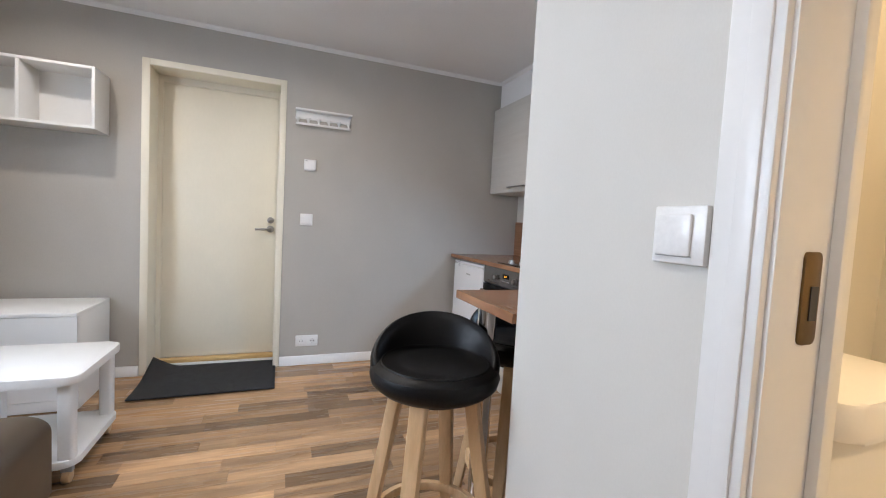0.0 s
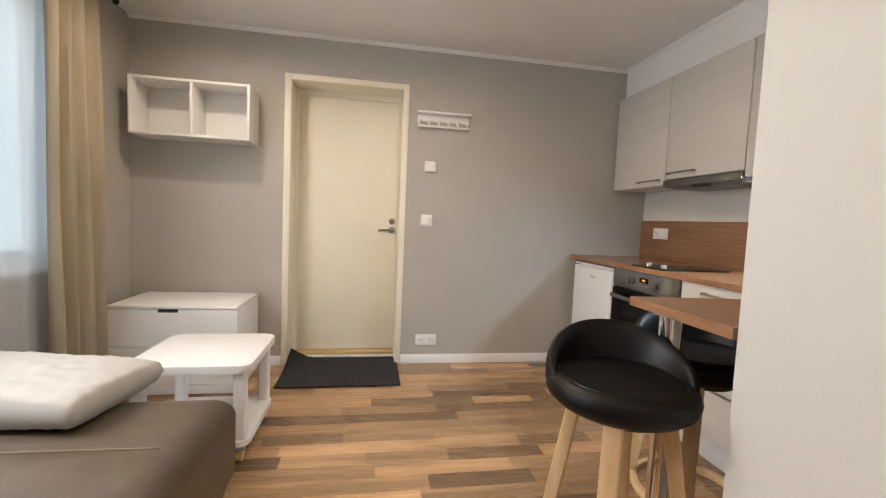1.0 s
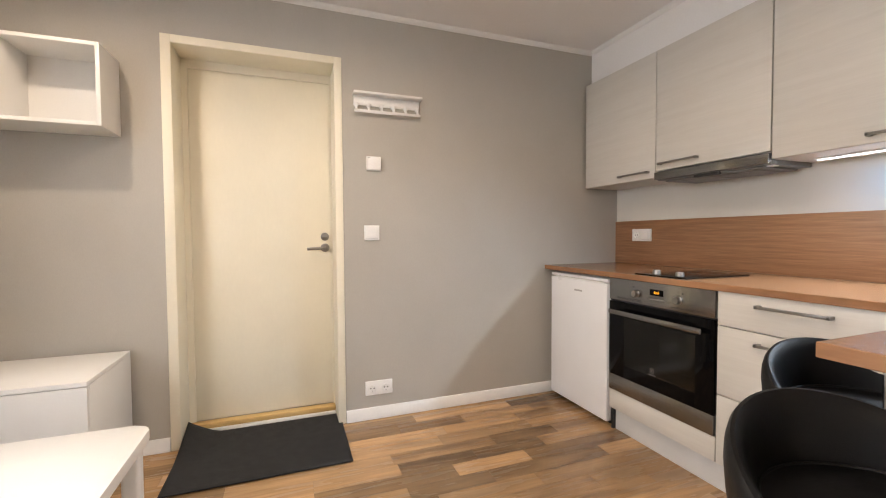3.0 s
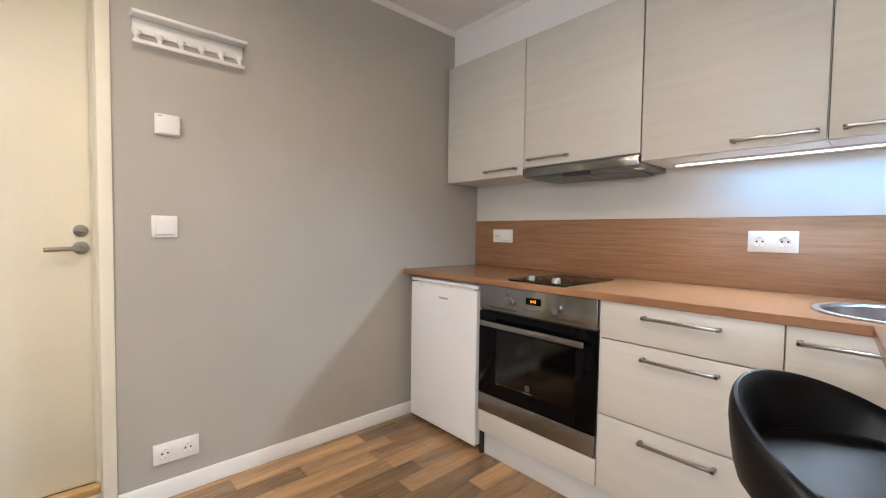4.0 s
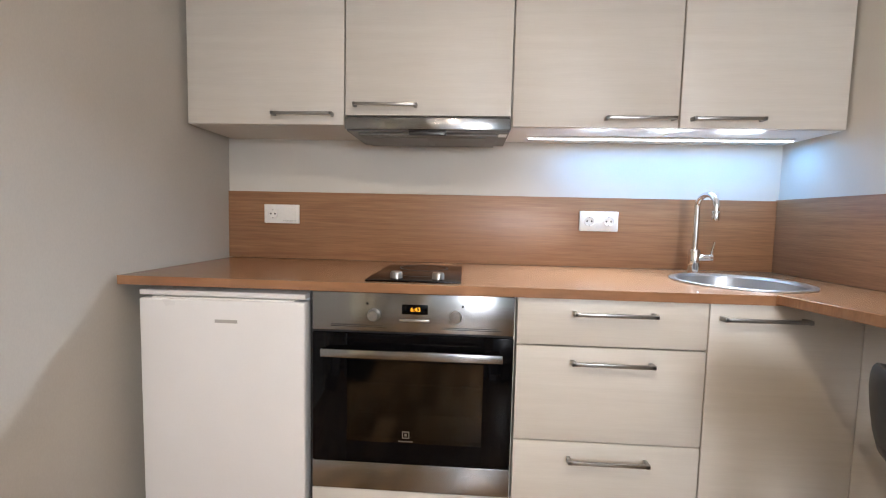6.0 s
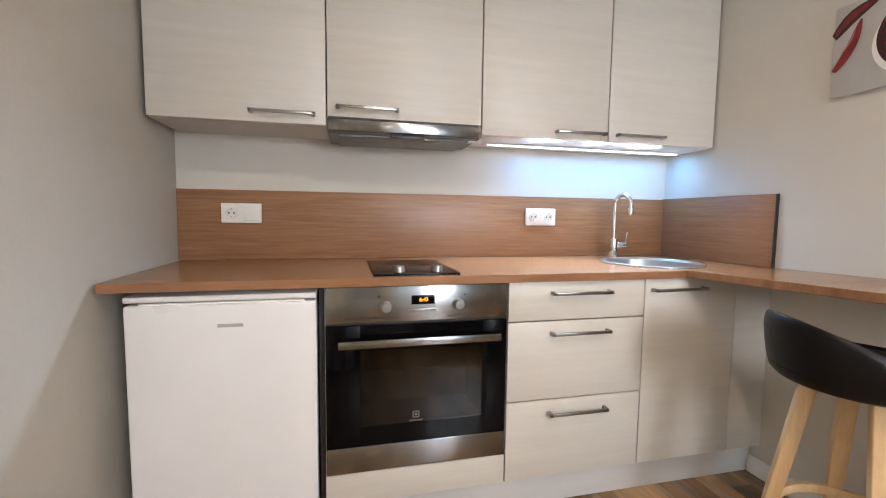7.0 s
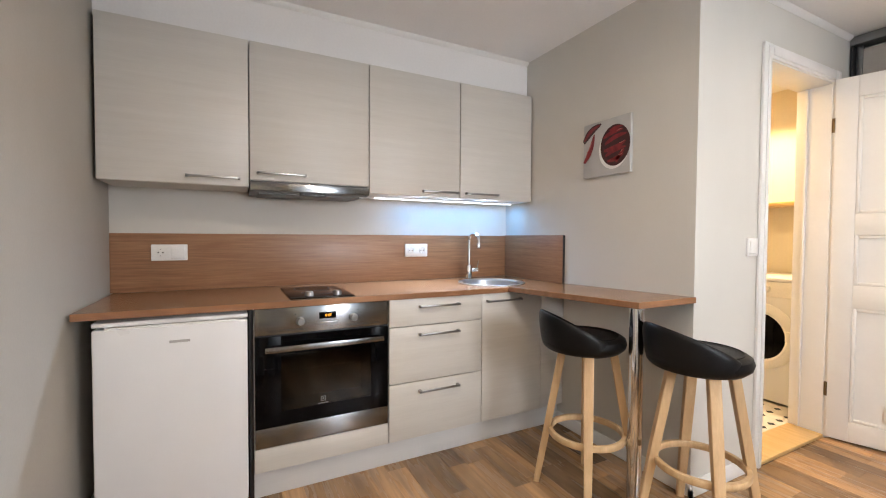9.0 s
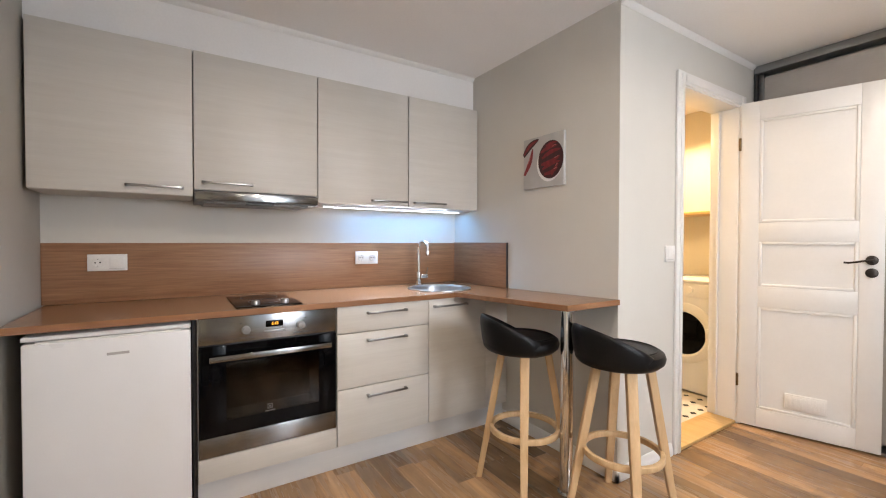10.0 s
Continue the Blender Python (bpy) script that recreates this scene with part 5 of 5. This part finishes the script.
part("fascia", box(WX0 + 0.004, WX1 - 0.004, WYF - 0.002, WYF + 0.006, 0.755, 0.858, 0.004), WHITE_PLASTIC, washer)
WC = (1.04, WYF, 0.475)


def facing(profile, c, seg=48):
    bm = lathe(profile, (0, 0, 0), seg)
    bmesh.ops.transform(bm, verts=bm.verts, matrix=Matrix.Translation(c) @ Matrix.Rotation(radians(-90), 4, "X"))
    return bm


wd = part("door_ring", facing([(0.232, 0.0), (0.232, 0.012), (0.215, 0.024), (0.178, 0.028), (0.164, 0.02), (0.162, -0.004)], WC), WHITE_PLASTIC, washer)
part("door_glass", facing([(0.163, 0.012), (0.12, 0.022), (0.06, 0.03), (0.001, 0.032)], WC), BLACK_GLASS, wd)
part("door_grip", box(WC[0] - 0.205, WC[0] - 0.165, WYF + 0.022, WYF + 0.034, WC[2] - 0.01, WC[2] + 0.06, 0.005), WHITE_PLASTIC, wd)
part("programme_dial", facing([(0.026, 0.0), (0.024, 0.016), (0.001, 0.017)], (1.0, WYF + 0.006, 0.81), 24), WHITE_PLASTIC, washer)
part("filter_flap", box(0.80, 0.815, WYF - 0.002, WYF + 0.003, 0.14, 0.20, 0.001), GREY_PRINT_AND_SHADE, washer)
for x in (WX0 + 0.05, WX1 - 0.05):
    for y in (-1.07, WYF - 0.05):
        part("foot", cylinder((x, y, 0.016), (x, y, 0.032), 0.02, seg=14), BLACK_PLASTIC, washer)
wall_plank = thing("bath_shelf", "varnished pine wall shelf above the washing machine", "shelf", (1.2, -1.0, 1.41))
part("board", box(0.70, 1.60, BS + 0.002, -0.86, 1.405, 1.43, 0.003), PINE, wall_plank)
for x in (0.80, 1.5):
    part("bracket", box(x - 0.01, x + 0.01, BS + 0.002, -0.95, 1.36, 1.4045, 0.002), WHITE_PAINT, wall_plank)
# the second spot is unseen, added as the fixture of the extra lamp
for x, y in ((1.26, -0.80), (1.40, 0.35)):
    spot = thing("ceiling_spot", "small round recessed bathroom spotlight", "lamp", (x, y, TOP), "bathroom spotlights")
    part("ring", lathe([(0.06, 0), (0.062, -0.012), (0.05, -0.02), (0.042, -0.018)], (x, y, TOP - 0.001), 28), CHROME, spot)
    part("lens", cylinder((x, y, TOP - 0.016), (x, y, TOP - 0.006), 0.042, seg=24), BATH_GLOW, spot)
basin = thing("washbasin", "white ceramic washbasin on a white vanity", "washbasin", (1.35, 0.72, 0.016))
part("bowl", prism(rounded(1.06, 1.56, 0.52, BN - 0.003, 0.06), 0.715, 0.80, 0.012), WHITE_ENAMEL, basin)
part("cabinet", box(1.10, 1.52, 0.57, BN - 0.003, 0.30, 0.714, 0.003), WHITE_LAM, basin)
part("side_panel", box(1.10, 1.118, 0.60, BN - 0.003, 0.016, 0.299, 0.002), WHITE_LAM, basin)
part("side_panel", box(1.50, 1.518, 0.60, BN - 0.003, 0.016, 0.299, 0.002), WHITE_LAM, basin)
part("tap", tube([(1.31, 0.84, 0.80), (1.31, 0.84, 0.88), (1.31, 0.82, 0.895), (1.31, 0.76, 0.89)], 0.011, 12), CHROME, basin)

# bathroom floor tiles: octagons cut by small dots, the nearest to the doorway
tile_me = None
P = 0.098
k = 0.024
bm = prism([(-P / 2 + k, -P / 2 + 0.001), (P / 2 - k, -P / 2 + 0.001), (P / 2 - 0.001, -P / 2 + k), (P / 2 - 0.001, P / 2 - k), (P / 2 - k, P / 2 - 0.001), (-P / 2 + k, P / 2 - 0.001), (-P / 2 + 0.001, P / 2 - k), (-P / 2 + 0.001, -P / 2 + k)], 0.0, 0.004)
tile_me = finish("tile", bm, TILE_WHITE, False)
bm = prism([(k - 0.002, 0), (0, k - 0.002), (-k + 0.002, 0), (0, -k + 0.002)], 0.0, 0.0042)
dot_me = finish("tile_dot", bm, TILE_BLACK, False)
for i in range(11):
    for j in range(12):
        x, y = 0.74 + i * P, -0.50 + j * P
        if x > EAST - 0.1:
            continue
        t = new("tile", tile_me)
        t.location, t.parent = (x, y, 0.012), bath_floor
        t = new("tile_dot", dot_me)
        t.location, t.parent = (x + P / 2, y + P / 2, 0.012), bath_floor

# ---- floor strips ----
rnd = random.Random(11)
ROW, near, rest = 0.0965, [], bmesh.new()
verts, faces = [], []
shapes = {}
strip_count = 0
y = NORTH + 0.15
while y > SOUTH - 0.12:
    x = WEST - 0.15 - rnd.uniform(0, 0.5)
    end = EAST - 0.35 if y > PART + 0.05 else SIDE + 0.005
    while x < end:
        length = rnd.choice((0.38, 0.46, 0.54, 0.62, 0.72))
        x1 = min(x + length, end)
        x0 = max(x, WEST - 0.15)
        if x1 - x0 > 0.02:
            yy0 = y - ROW
            inside = -0.95 < (x0 + x1) / 2 < 1.45 and 0.45 < y < 3.34 and strip_count < 300
            if inside:
                key = round(x1 - x0, 3)
                if key not in shapes:
                    shapes[key] = finish("floor_strip", box(0.0003, key - 0.0003, 0.0003, ROW - 0.0003, 0, 0.0021), FLOOR_STRIP, False)
                s = new("floor_strip", shapes[key])
                s.location, s.parent = (x0, yy0, -0.0021), floor
                strip_count += 1
            else:
                c = len(verts)
                for zz in (-0.0021, 0.0):
                    verts += [(x0 + 0.0003, yy0 + 0.0003, zz), (x1 - 0.0003, yy0 + 0.0003, zz), (x1 - 0.0003, y - 0.0003, zz), (x0 + 0.0003, y - 0.0003, zz)]
                faces += [(c + 4, c + 5, c + 6, c + 7), (c, c + 1, c + 5, c + 4), (c + 1, c + 2, c + 6, c + 5), (c + 2, c + 3, c + 7, c + 6), (c + 3, c, c + 4, c + 7)]
        x += length
    y -= ROW
rest.free()
me = bpy.data.meshes.new("floor_strips")
me.from_pydata(verts, [], faces)
me.materials.append(FLOOR_STRIP_STUFF)
ob = new("floor_strips", me)
ob.parent = floor
tagged(ob, kind="stuff")
